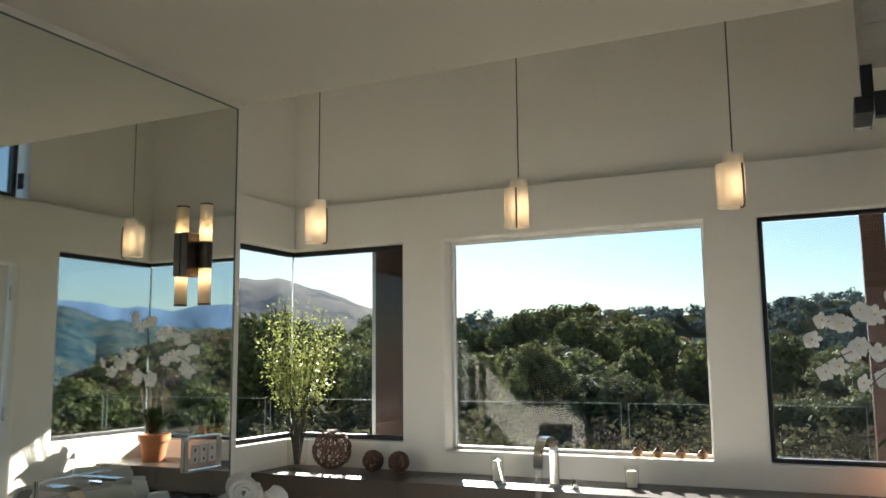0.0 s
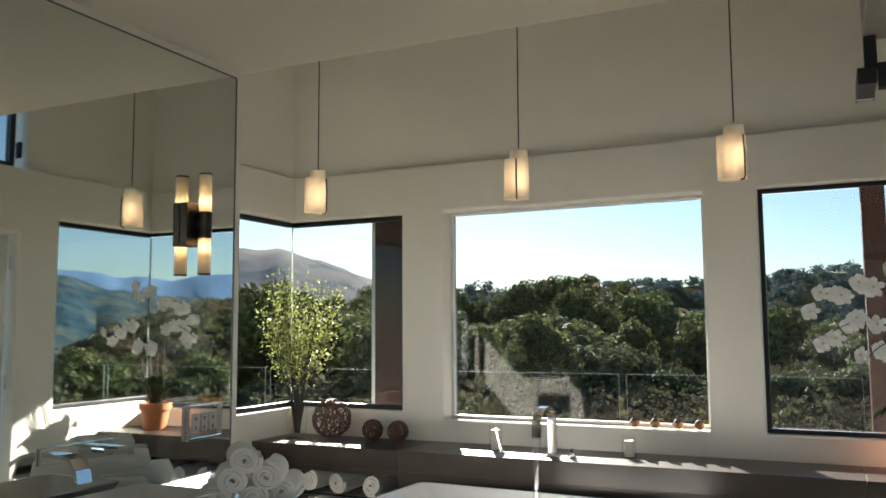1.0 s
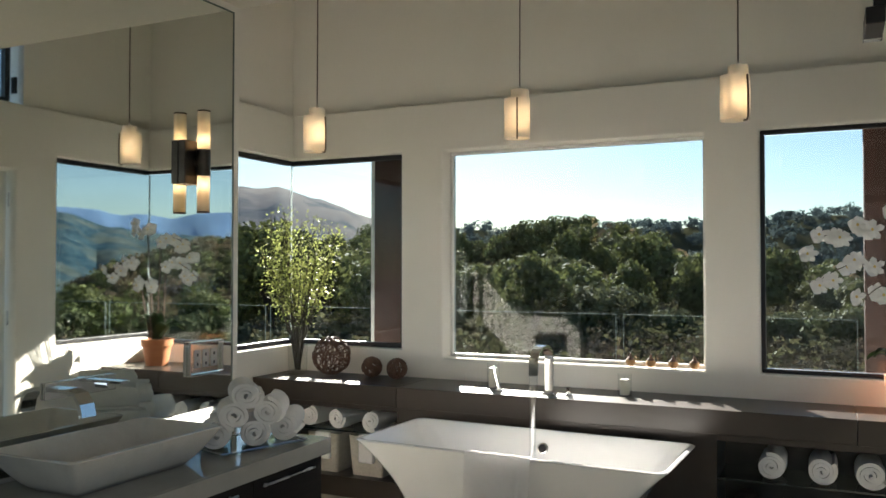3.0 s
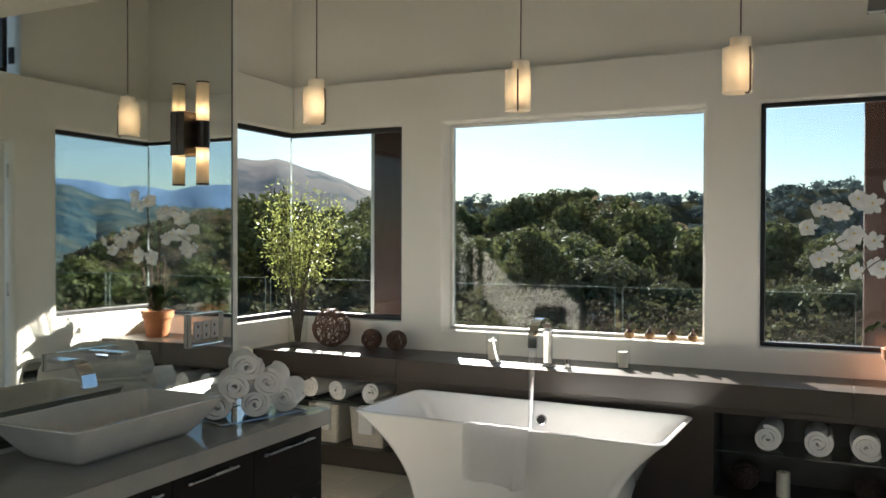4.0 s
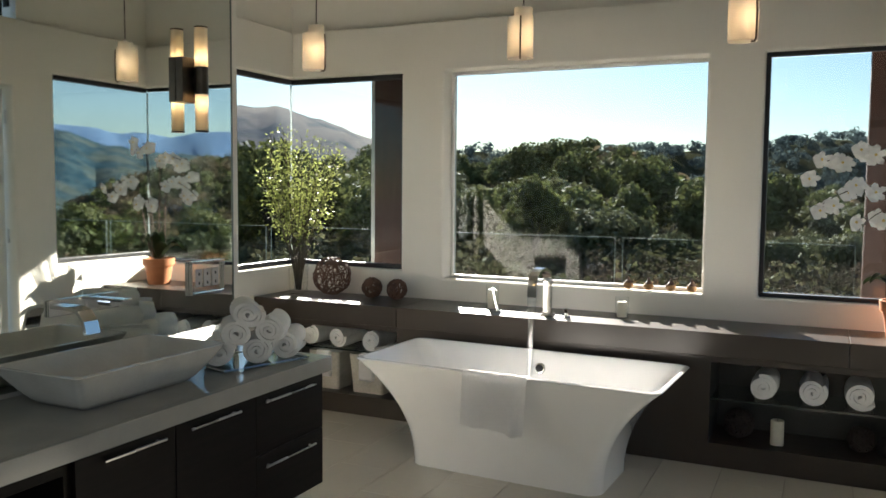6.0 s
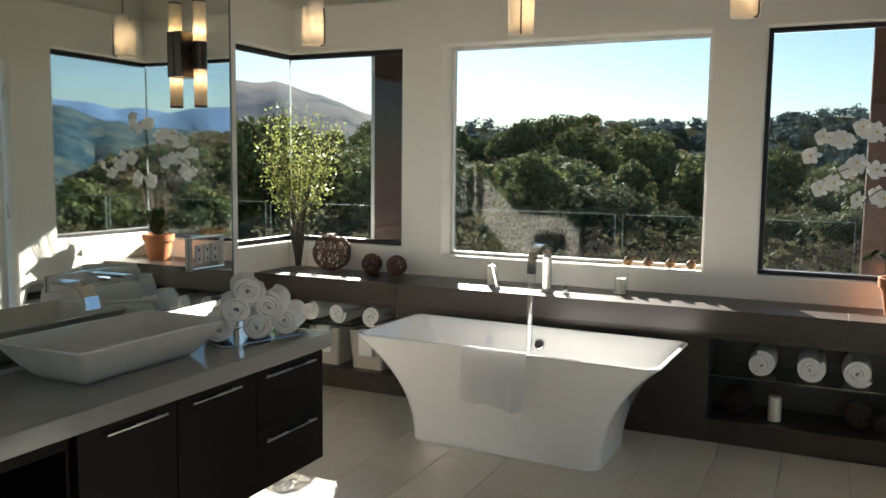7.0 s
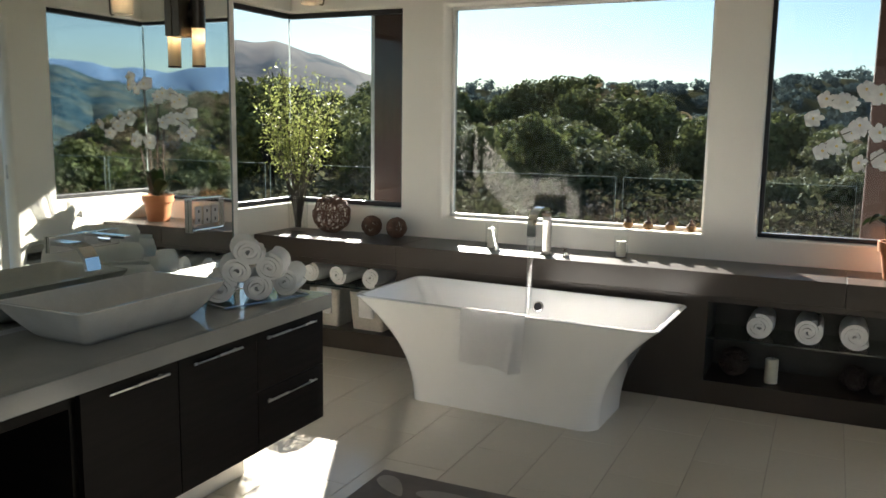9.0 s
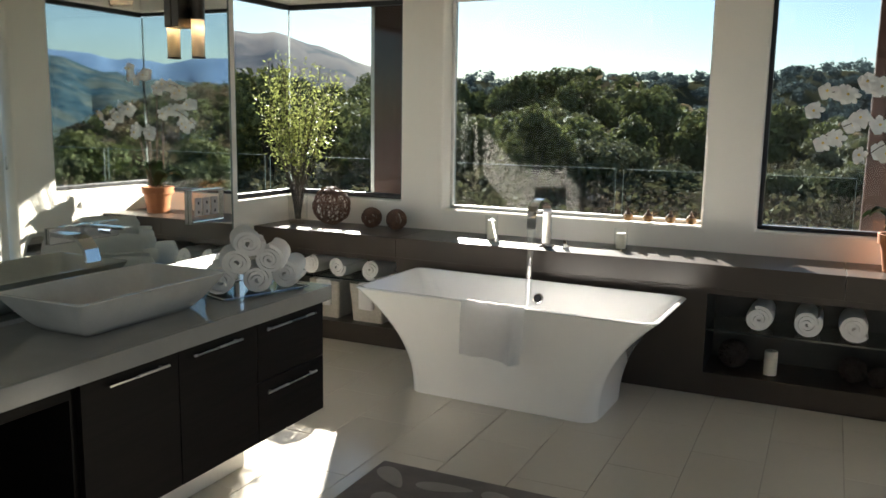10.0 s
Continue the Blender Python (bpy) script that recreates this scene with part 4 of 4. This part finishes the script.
for k, (x, h) in enumerate(((-1.927, 0.02), (-1.466, 0.045))):
    v = part("valve", lathe([(0.027, LZ), (0.027, LZ + 0.008), (0.016, LZ + 0.012), (0.014, LZ + 0.03), (0.0, LZ + 0.032)], 20, (x, 4.92, 0)), CHROME, fil, "", True)
    if k == 0:
        part("lever", sweep([(x, 4.92, LZ + 0.028), (x - 0.018, 4.925, LZ + 0.09), (x - 0.036, 4.93, LZ + 0.16)], 0.01, flat=(0.011, 0.006)), CHROME, v, "slim chrome lever")
    else:
        part("knob", boxed(x - 0.014, x + 0.014, 4.906, 4.934, LZ + 0.033, LZ + 0.058, bevel=0.003), CHROME, v)
WATER = pane_mat("running_water", (0.96, 0.975, 0.98), 0.17)
wp = [(-1.594, 4.634 - 0.02 * k, 0.915 - 0.40 * k * k - 0.06 * k) for k in [i / 12 for i in range(13)]]
part("water_stream", sweep(wp, [0.028 - 0.010 * i / 12 + 0.0015 * math.sin(i * 2.2) for i in range(13)], 10), WATER, fil, "falling stream of water", True)

# ---- on the ledge ----
TWIG = mat("brown_twigs", (0.16, 0.085, 0.055), (0.08, 0.045, 0.032), rough=0.7, scale=30, fine=200, bump=0.3)


DARK_TWIG = mat("dark_twigs", (0.045, 0.030, 0.024), (0.025, 0.018, 0.015), rough=0.7, scale=30, fine=200, bump=0.3)


def twig_ball(at, r, loops_, wire, seed, label, twig=TWIG):
    q = random.Random(seed)
    bm = bmesh.new()
    for _ in range(loops_):
        m = Euler((q.uniform(0, 6.28), q.uniform(0, 6.28), q.uniform(0, 6.28))).to_matrix()
        off = q.uniform(-0.55, 0.55)
        rr = math.sqrt(1 - off * off)
        ph, amp = q.uniform(0, 6.28), q.uniform(0.02, 0.09)
        pts = []
        for i in range(27):
            a = 2 * math.pi * i / 25
            v = Vector((math.cos(a) * rr, math.sin(a) * rr, off + amp * math.sin(3 * a + ph))).normalized() * (r - wire) * (0.95 + 0.05 * math.sin(5 * a + ph))
            pts.append(Vector(at) + m @ v)
        sweep(pts, wire * q.uniform(0.7, 1.2), 5, bm=bm)
    ob = thing("twig_ball", (at[0], at[1], at[2] - r), label, "ornament", "twig balls")
    tagged(part("weave", bm, twig, ob, "", True), kind="stuff")
    return ob


twig_ball((-3.32, 5.12, LZ + 0.146), 0.146, 27, 0.0036, 3, "large open ball of brown woven twigs on the ledge")
twig_ball((-2.985, 5.13, LZ + 0.077), 0.077, 30, 0.0042, 4, "small dense ball of brown twigs on the ledge")
twig_ball((-2.775, 5.12, LZ + 0.077), 0.077, 30, 0.0042, 5, "small dense ball of brown twigs on the ledge")
twig_ball((-0.435, 4.98, 0.134 + 0.088), 0.088, 46, 0.005, 6, "dark twig ball in the lower niche", DARK_TWIG)
twig_ball((0.20, 5.0, 0.134 + 0.075), 0.075, 40, 0.005, 8, "dark twig ball in the lower niche", DARK_TWIG)
twig_ball((0.33, 4.95, 0.134 + 0.06), 0.060, 36, 0.005, 12, "dark twig ball in the lower niche", DARK_TWIG)

WAX = mat("cream_wax", (0.82, 0.78, 0.66), rough=0.45, bump=0.02)
JAR = pane_mat("clear_jar_glass", (0.98, 0.985, 0.98), 0.012)


def candle(name, x, y, z, r, h, label, glass=0.0):
    ob = thing(name, (x, y, z), label, "candle")
    part("wax", lathe([(0.0, z + 0.004), (r, z + 0.004), (r, z + h - 0.004), (r * 0.85, z + h), (0.0, z + h - 0.006)], 22, (x, y, 0)), WAX, ob, "", True)
    part("wick", lathe([(0.0015, z + h - 0.006), (0.0015, z + h + 0.012)], 6, (x, y, 0)), CORD, ob)
    if glass:
        part("glass", lathe([(0.0, z), (glass, z), (glass, z + h + 0.03), (glass - 0.003, z + h + 0.03), (glass - 0.003, z + 0.003), (0.0, z + 0.003)], 22, (x, y, 0)), JAR, ob, "clear glass cup", True)
    return ob


candle("candle", -0.225, 4.93, 0.134, 0.036, 0.145, "white pillar candle in the niche")
candle("candle", -2.02, 5.06, LZ, 0.030, 0.13, "white candle in a clear glass on the ledge", 0.042)
candle("candle", -1.16, 5.10, LZ, 0.030, 0.10, "white candle in a clear glass on the ledge", 0.043)

CLAY = mat("tan_glazed_clay", (0.45, 0.26, 0.11), (0.36, 0.2, 0.085), rough=0.35, scale=40, bump=0.03)
for x in (-1.175, -1.045, -0.905, -0.775):
    z0 = 0.926
    jar = thing("lidded_pot", (x, 5.335, z0), "small tan clay pot with a dark pointed lid on the sill", "pot", "pots on the sill")
    part("pot", lathe([(0.0, z0), (0.018, z0), (0.03, z0 + 0.014), (0.033, z0 + 0.026), (0.028, z0 + 0.04), (0.0, z0 + 0.04)], 18, (x, 5.335, 0)), CLAY, jar, "", True)
    part("lid", lathe([(0.027, z0 + 0.0405), (0.02, z0 + 0.05), (0.009, z0 + 0.06), (0.008, z0 + 0.068), (0.004, z0 + 0.08), (0.0, z0 + 0.083)], 16, (x, 5.335, 0)), TWIG, jar, "dark pointed lid", True)

# ---- vase with leafy branches ----
VXc, VYc = -3.60, 5.09
vase = thing("glass_vase", (VXc, VYc, LZ), "tall clear glass vase with thin leafy green branches", "vase")
part("glass", lathe([(0.0, LZ), (0.066, LZ), (0.070, LZ + 0.02), (0.082, LZ + 0.47), (0.078, LZ + 0.47), (0.066, LZ + 0.03), (0.0, LZ + 0.025)], 28, (VXc, VYc, 0)), JAR, vase, "clear glass", True)
SPRIG = mat("yellow_green_leaves", (0.27, 0.30, 0.095), (0.13, 0.16, 0.045), rough=0.4, scale=20, fine=90, bump=0, island=0.5, trans=0.42, spec=0.3)
STEM = mat("green_brown_stems", (0.055, 0.043, 0.026), (0.03, 0.024, 0.016), rough=0.7)
q = random.Random(17)
lv, lf = [], []


def leaf_at(p, d, size, verts, faces, q):
    """A small pointed leaf with a folded midrib."""
    side = d.cross(Vector((q.gauss(0, 1), q.gauss(0, 1), q.gauss(0, 1)))).normalized()
    up = side.cross(d).normalized()
    i = len(verts)
    verts += [p, p + d * size * 0.5 + side * size * 0.24 + up * size * 0.08, p + d * size, p + d * size * 0.5 - side * size * 0.24 + up * size * 0.08]
    faces += [(i, i + 1, i + 2), (i, i + 2, i + 3)]


for s in range(38):
    a = q.uniform(0, 6.28)
    tx, ty = math.cos(a), math.sin(a)
    lean = q.uniform(0.06, 0.50)
    hgt = q.uniform(0.74, 1.20)
    pts = []
    for i in range(9):
        k = i / 8
        bow = lean * (k ** 1.35) * 0.95
        x = VXc + tx * (bow + 0.03 * (0.35 - k) * (1 if k < 0.35 else 0)) + 0.012 * math.sin(7 * k + s)
        y = VYc + ty * bow * 0.75 - 0.03 * k
        x = max(x, -3.80)
        y = min(y, 5.26)
        pts.append(Vector((x, y, LZ + 0.03 + hgt * k)))
    part("stem", sweep(pts, [0.0045 - 0.0025 * i / 8 for i in range(9)], 5), STEM, vase)
    for i in range(4, 9):
        for _ in range(q.randint(17, 25) if i > 4 else 3):
            p0 = pts[i - 1].lerp(pts[i], q.random())
            d = Vector((q.gauss(0, 1), q.gauss(0, 1), q.gauss(0.25, 0.7))).normalized()
            twig = p0 + d * q.uniform(0.01, 0.10)
            if -3.82 < twig.x and twig.y < 5.33:
                leaf_at(twig, (d + Vector((q.gauss(0, 0.5), q.gauss(0, 0.5), q.gauss(0, 0.5)))).normalized(), q.uniform(0.019, 0.036), lv, lf, q)
o = new("leaves", mesh_from("leaves", lv, lf, SPRIG))
o.parent = vase
o.matrix_parent_inverse = world_of(vase).inverted()
o["label"] = "small yellow-green leaves"
o["kind"] = "stuff"

# ---- orchid ----
OX, OY = 0.385, 5.04
TERRA = mat("terracotta", (0.50, 0.19, 0.075), (0.42, 0.15, 0.06), rough=0.75, scale=14, fine=120, bump=0.15)
ORCHID_LEAF = mat("orchid_leaf", (0.030, 0.060, 0.018), (0.018, 0.04, 0.012), rough=0.35, scale=12, bump=0.05)
PETAL = mat("white_petal", (0.86, 0.85, 0.83), (0.80, 0.78, 0.77), rough=0.55, scale=40, bump=0.03, trans=0.35)
LIP = mat("yellow_lip", (0.75, 0.55, 0.18), rough=0.5, bump=0)
orchid = thing("potted_orchid", (OX, OY, LZ), "white orchid in a terracotta pot on the ledge", "plant")
part("pot", lathe([(0.0, LZ + 0.001), (0.086, LZ + 0.001), (0.110, LZ + 0.155), (0.124, LZ + 0.157), (0.128, LZ + 0.212), (0.116, LZ + 0.212), (0.110, LZ + 0.175), (0.0, LZ + 0.175)], 36, (OX, OY, 0)), TERRA, orchid, "terracotta pot", True)
part("soil", lathe([(0.109, LZ + 0.178), (0.08, LZ + 0.196), (0.0, LZ + 0.202)], 24, (OX, OY, 0)), BARK, orchid, "", True)


def broad_leaf(a, length, width, droop, rise):
    bm = bmesh.new()
    rows = []
    for i in range(9):
        k = i / 8
        c = Vector((OX + math.cos(a) * (0.02 + length * k), OY + math.sin(a) * (0.02 + length * k), LZ + 0.2 + 1.5 * rise * math.sin(k * 2.2) - droop * k * k))
        w = width * math.sin(math.pi * min(1, 0.12 + 0.88 * k) ** 0.8) ** 0.7 if k < 1 else 0.002
        sd = Vector((-math.sin(a), math.cos(a), 0))
        rows.append([bm.verts.new(c - sd * w * 1.45 + Vector((0, 0, 0.02))), bm.verts.new(c), bm.verts.new(c + sd * w * 1.45 + Vector((0, 0, 0.02)))])
    for r0, r1 in zip(rows, rows[1:]):
        for j in range(2):
            bm.faces.new((r0[j], r1[j], r1[j + 1], r0[j + 1]))
    bmesh.ops.solidify(bm, geom=bm.faces[:], thickness=0.003)
    return bm


for a, ln, w, dr, ri in ((200, 0.17, 0.040, 0.02, 0.10), (250, 0.15, 0.042, 0.0, 0.14), (310, 0.12, 0.04, -0.02, 0.12), (160, 0.20, 0.034, 0.03, 0.09), (225, 0.12, 0.036, -0.06, 0.12), (120, 0.14, 0.036, 0.0, 0.10), (60, 0.1, 0.034, 0.0, 0.11)):
    part("leaf", broad_leaf(radians(a), ln, w, dr, ri), ORCHID_LEAF, orchid, "", True)


def flower(at, face, size, roll):
    """Five rounded petals round a small lip."""
    bm = bmesh.new()
    f = Vector(face).normalized()
    s = f.cross(Vector((0, 0, 1))).normalized()
    u = s.cross(f)
    c = Vector(at)
    for ang, ln, wd in ((0, 1.0, 0.62), (72, 0.92, 0.40), (144, 0.92, 0.36), (216, 0.92, 0.36), (288, 1.0, 0.62)):
        a = radians(ang + roll + 18)
        d, t = s * math.cos(a) + u * math.sin(a), -s * math.sin(a) + u * math.cos(a)
        mid = bm.verts.new(c + d * size * 0.55 + f * size * 0.10)
        ring = [c, c + d * size * 0.3 + t * size * wd * 0.7, c + d * size * 0.7 + t * size * wd * 0.75 + f * size * 0.04, c + d * size * ln - f * size * 0.08, c + d * size * 0.7 - t * size * wd * 0.75 + f * size * 0.04, c + d * size * 0.3 - t * size * wd * 0.7]
        vs = [bm.verts.new(p) for p in ring]
        for i in range(6):
            bm.faces.new((mid, vs[i], vs[(i + 1) % 6]))
    return bm


SPIKES = [  # foot, top of the cane, then the arch that bears the flowers
    ((OX - 0.03, OY - 0.02), (OX - 0.10, OY - 0.06, 1.80), (OX - 0.56, OY - 0.10, 1.64), 9),
    ((OX - 0.05, OY + 0.02), (OX - 0.12, OY - 0.02, 1.60), (OX - 0.50, OY - 0.04, 1.44), 7),
    ((OX + 0.02, OY - 0.04), (OX + 0.02, OY - 0.20, 1.62), (OX + 0.03, OY - 0.52, 1.47), 6),
    ((OX - 0.01, OY - 0.06), (OX - 0.06, OY - 0.16, 1.46), (OX - 0.26, OY - 0.36, 1.36), 4),
    ((OX + 0.04, OY + 0.02), (OX + 0.06, OY - 0.05, 1.86), (OX - 0.10, OY - 0.28, 1.84), 5),
]
fq = random.Random(21)
for foot, top, end, n in SPIKES:
    p0, p1, p2 = Vector((*foot, LZ + 0.2)), Vector(top), Vector(end)
    pts = [p0.lerp(p1, k / 6) for k in range(6)]
    bend = p1.lerp(p2, 0.45) + Vector((0, 0, 0.10))
    arc = []
    for k in range(11):
        t = k / 10
        arc.append(p1 * (1 - t) ** 2 + bend * 2 * t * (1 - t) + p2 * t * t)
    part("stem", sweep(pts + arc, [0.0035] * len(pts) + [0.0028] * len(arc), 6), STEM, orchid)
    part("cane", sweep([p0 + Vector((0.012, 0, -0.02)), p1 + Vector((0.01, 0.0, 0.02))], 0.003, 6), TWIG, orchid, "thin support cane")
    for i in range(n):
        t = 0.18 + 0.8 * i / n
        c = p1 * (1 - t) ** 2 + bend * 2 * t * (1 - t) + p2 * t * t
        side = 1 if i % 2 else -1
        d = (p2 - p1).cross(Vector((0, 0, 1))).normalized()
        face = Vector((fq.uniform(-0.4, 0.1), -1, fq.uniform(-0.3, 0.2))) + d * 0.4 * side
        at = c + face.normalized() * fq.uniform(0.01, 0.05) + Vector((fq.uniform(-0.02, 0.02), 0, fq.uniform(-0.06, 0.015))) + d * 0.045 * side * fq.uniform(0.5, 1.2)
        fl = part("flower", flower(at, face, fq.uniform(0.056, 0.066) * (1.05 - 0.25 * t), fq.uniform(-15, 15)), PETAL, orchid, "white orchid flower")
        part("lip", lathe([(0.0, -0.006), (0.008, 0.0), (0.005, 0.008), (0.0, 0.011)], 8, tuple(at + face.normalized() * 0.008)), LIP, fl)

# ---- baskets in the other niche ----
WICKER = mat("pale_liner_cloth", (0.62, 0.58, 0.50), (0.5, 0.46, 0.40), rough=0.85, scale=60, fine=300, bump=0.4)
for x0, x1 in ((-3.36, -3.10), (-3.02, -2.74)):
    bk = thing("basket", ((x0 + x1) / 2, 4.98, 0.134), "pale cloth storage basket with a towel over its rim", "basket")
    cx, cy = (x0 + x1) / 2, 4.98
    part("body", shell([rounded_rect(cx, cy, (x1 - x0) / 2 * (0.86 + 0.14 * k), 0.11 * (0.86 + 0.14 * k), 0.02, 0.1345 + 0.27 * k) for k in (0, 0.5, 1)] + [rounded_rect(cx, cy, (x1 - x0) / 2 - 0.012, 0.098, 0.015, 0.4045), rounded_rect(cx, cy, (x1 - x0) / 2 * 0.9 - 0.012, 0.09, 0.015, 0.15)], True, True), WICKER, bk, "", False)
    part("towel", boxed(cx - 0.055, cx + 0.065, cy - 0.128, cy + 0.05, 0.225, 0.418, bevel=0.012), TERRY, bk, "white folded towel")

# ---- low cabinet in the nook ----
low = thing("low_cabinet", (-2.70, 2.0, 0), "dark brown low cabinet against the nook wall", "cabinet")
part("body", boxed(-2.98, XM - 0.145, 1.835, 2.15, 0.05, 0.79, bevel=0.003), WENGE, low)
part("plinth", boxed(-2.95, XM - 0.16, 1.84, 2.10, 0.0, 0.0495), NICHE, low)
part("top", boxed(-2.99, XM - 0.143, 1.834, 2.165, 0.7905, 0.82, bevel=0.003), STONE, low, "brown stone top")
for x0, x1 in ((-2.977, -2.705), (-2.702, XM - 0.148)):
    d = part("door", boxed(x0, x1, 2.1502, 2.168, 0.055, 0.785, bevel=0.002), WENGE, low)
    part("handle", boxed(x0 + 0.06, x1 - 0.06, 2.1682, 2.182, 0.735, 0.745, bevel=0.002), STEEL, d, "slim brushed steel bar handle")

# ---- rug ----
RUG = mat("grey_wool", (0.235, 0.215, 0.205), (0.19, 0.175, 0.17), rough=0.95, scale=9, fine=260, bump=0.5, spec=0.1)
RUG_LEAF = mat("pale_wool", (0.40, 0.38, 0.355), (0.34, 0.32, 0.30), rough=0.95, scale=9, fine=260, bump=0.5, spec=0.1)
rug = thing("rug", (-1.2, 2.6, 0), "grey bath rug with pale woven leaf shapes on the tiles", "rug")
part("woven_field", boxed(-1.745, -0.75, 2.15, 3.12, 0.0012, 0.011, bevel=0.004), RUG, rug)


def leaf_motif(cx, cy, length, width, a):
    bm = bmesh.new()
    c, s_ = math.cos(a), math.sin(a)
    top, low = [], []
    for i in range(16):
        k = 2 * math.pi * i / 16
        u, v = length * math.cos(k) * 0.5, width * math.sin(k) * 0.5 * (1 - 0.45 * math.cos(k))
        p = (min(max(cx + u * c - v * s_, -1.735), -0.76), min(max(cy + u * s_ + v * c, 2.16), 3.11))
        top.append(bm.verts.new((*p, 0.0135)))
        low.append(bm.verts.new((*p, 0.0105)))
    for i in range(16):
        bm.faces.new((low[i], low[(i + 1) % 16], top[(i + 1) % 16], top[i]))
    bm.faces.new(top)
    bm.faces.new(low[::-1])
    bmesh.ops.recalc_face_normals(bm, faces=bm.faces[:])
    return bm


rq = random.Random(31)
for row in range(4):
    for col in range(4):
        part("leaf_motif", leaf_motif(-1.60 + 0.245 * col + rq.uniform(-0.03, 0.03) + 0.1 * (row % 2), 3.00 - 0.24 * row + rq.uniform(-0.03, 0.03), rq.uniform(0.20, 0.27), rq.uniform(0.07, 0.10), radians(rq.uniform(-55, 35))), RUG_LEAF, rug)

# ---- grey soffit panel and black steel bracket by the ceiling ----
GREY_TILE = mat("grey_stone_tile", (0.34, 0.33, 0.30), (0.27, 0.26, 0.24), rough=0.4, scale=4)
pier = thing("tiled_soffit", (0.3, 2.0, 2.4), "grey tiled soffit box hanging from the ceiling", "soffit", kind="structure")
for y0, y1 in ((1.40, 1.997), (2.0, 2.335)):
    part("tile", boxed(0.104, XR - 0.002, y0, y1, 2.293, Z_LOW - 0.001, bevel=0.002), GREY_TILE, pier)
brk = thing("steel_bracket", (0.12, 2.36, 2.25), "black steel clamp bracket with a crossbar and chrome tip", "bracket")
part("upright", boxed(0.104, 0.133, 2.29, 2.332, 2.212, 2.2928, bevel=0.002), BLACK_FRAME, brk)
part("arm", boxed(0.086, 0.130, 2.29, 2.445, 2.168, 2.2118, bevel=0.003), BLACK_FRAME, brk)
part("tip", boxed(0.084, 0.132, 2.4452, 2.475, 2.166, 2.190, bevel=0.003), CHROME, brk, "polished chrome tip")
part("crossbar", boxed(0.1332, XR - 0.002, 2.295, 2.33, 2.158, 2.222, bevel=0.002), BLACK_FRAME, brk)

# ---- chair outside ----
ch = thing("deck_chair", (-3.91, 6.9, -0.06), "reddish brown wooden deck chair", "chair")
for x in (-4.18, -3.74):
    for y in (6.65, 7.1):
        part("leg", boxed(x, x + 0.05, y, y + 0.05, -0.06, 0.62, bevel=0.005), POST_WOOD, ch)
    part("armrest", boxed(x - 0.02, x + 0.07, 6.6, 7.2, 0.6205, 0.65, bevel=0.006), POST_WOOD, ch)
for i in range(6):
    part("slat", boxed(-4.18 + 0.001, -3.69, 6.66 + 0.085 * i, 6.735 + 0.085 * i, 0.36, 0.385, bevel=0.004), POST_WOOD, ch)
for i in range(5):
    part("back_slat", boxed(-4.12 + 0.085 * i, -4.055 + 0.085 * i, 7.16, 7.185, 0.386, 0.92, bevel=0.004), POST_WOOD, ch)

# ---- floor tiles ----
floor = bpy.data.objects["floor"]
TW, TL = 0.331, 0.662
tm = bpy.data.meshes.new("tile")
b = boxed(0.0013, TW - 0.0013, 0.0013, TL - 0.0013, -0.0085, 0.0, bevel=0.0012, seg=1)
b.to_mesh(tm)
b.free()
tm.materials.append(TILE)
i = 0
x = -1.823 - 6 * TW
while x < XR - 0.01:
    y = 3.25 - 9 * TL + (TL / 2 if i % 2 else 0.0)
    while y < 4.78:
        sx = min(TW, XR - x) / TW
        if x >= XL - 0.03:
            t_ = new("tile", tm)
            t_.parent = floor
            y0 = max(y, REAR)
            t_.location = (x, y0, 0)
            t_.scale = (sx, (min(y + TL, 4.80) - y0) / TL, 1)
        y += TL
    x += TW
    i += 1
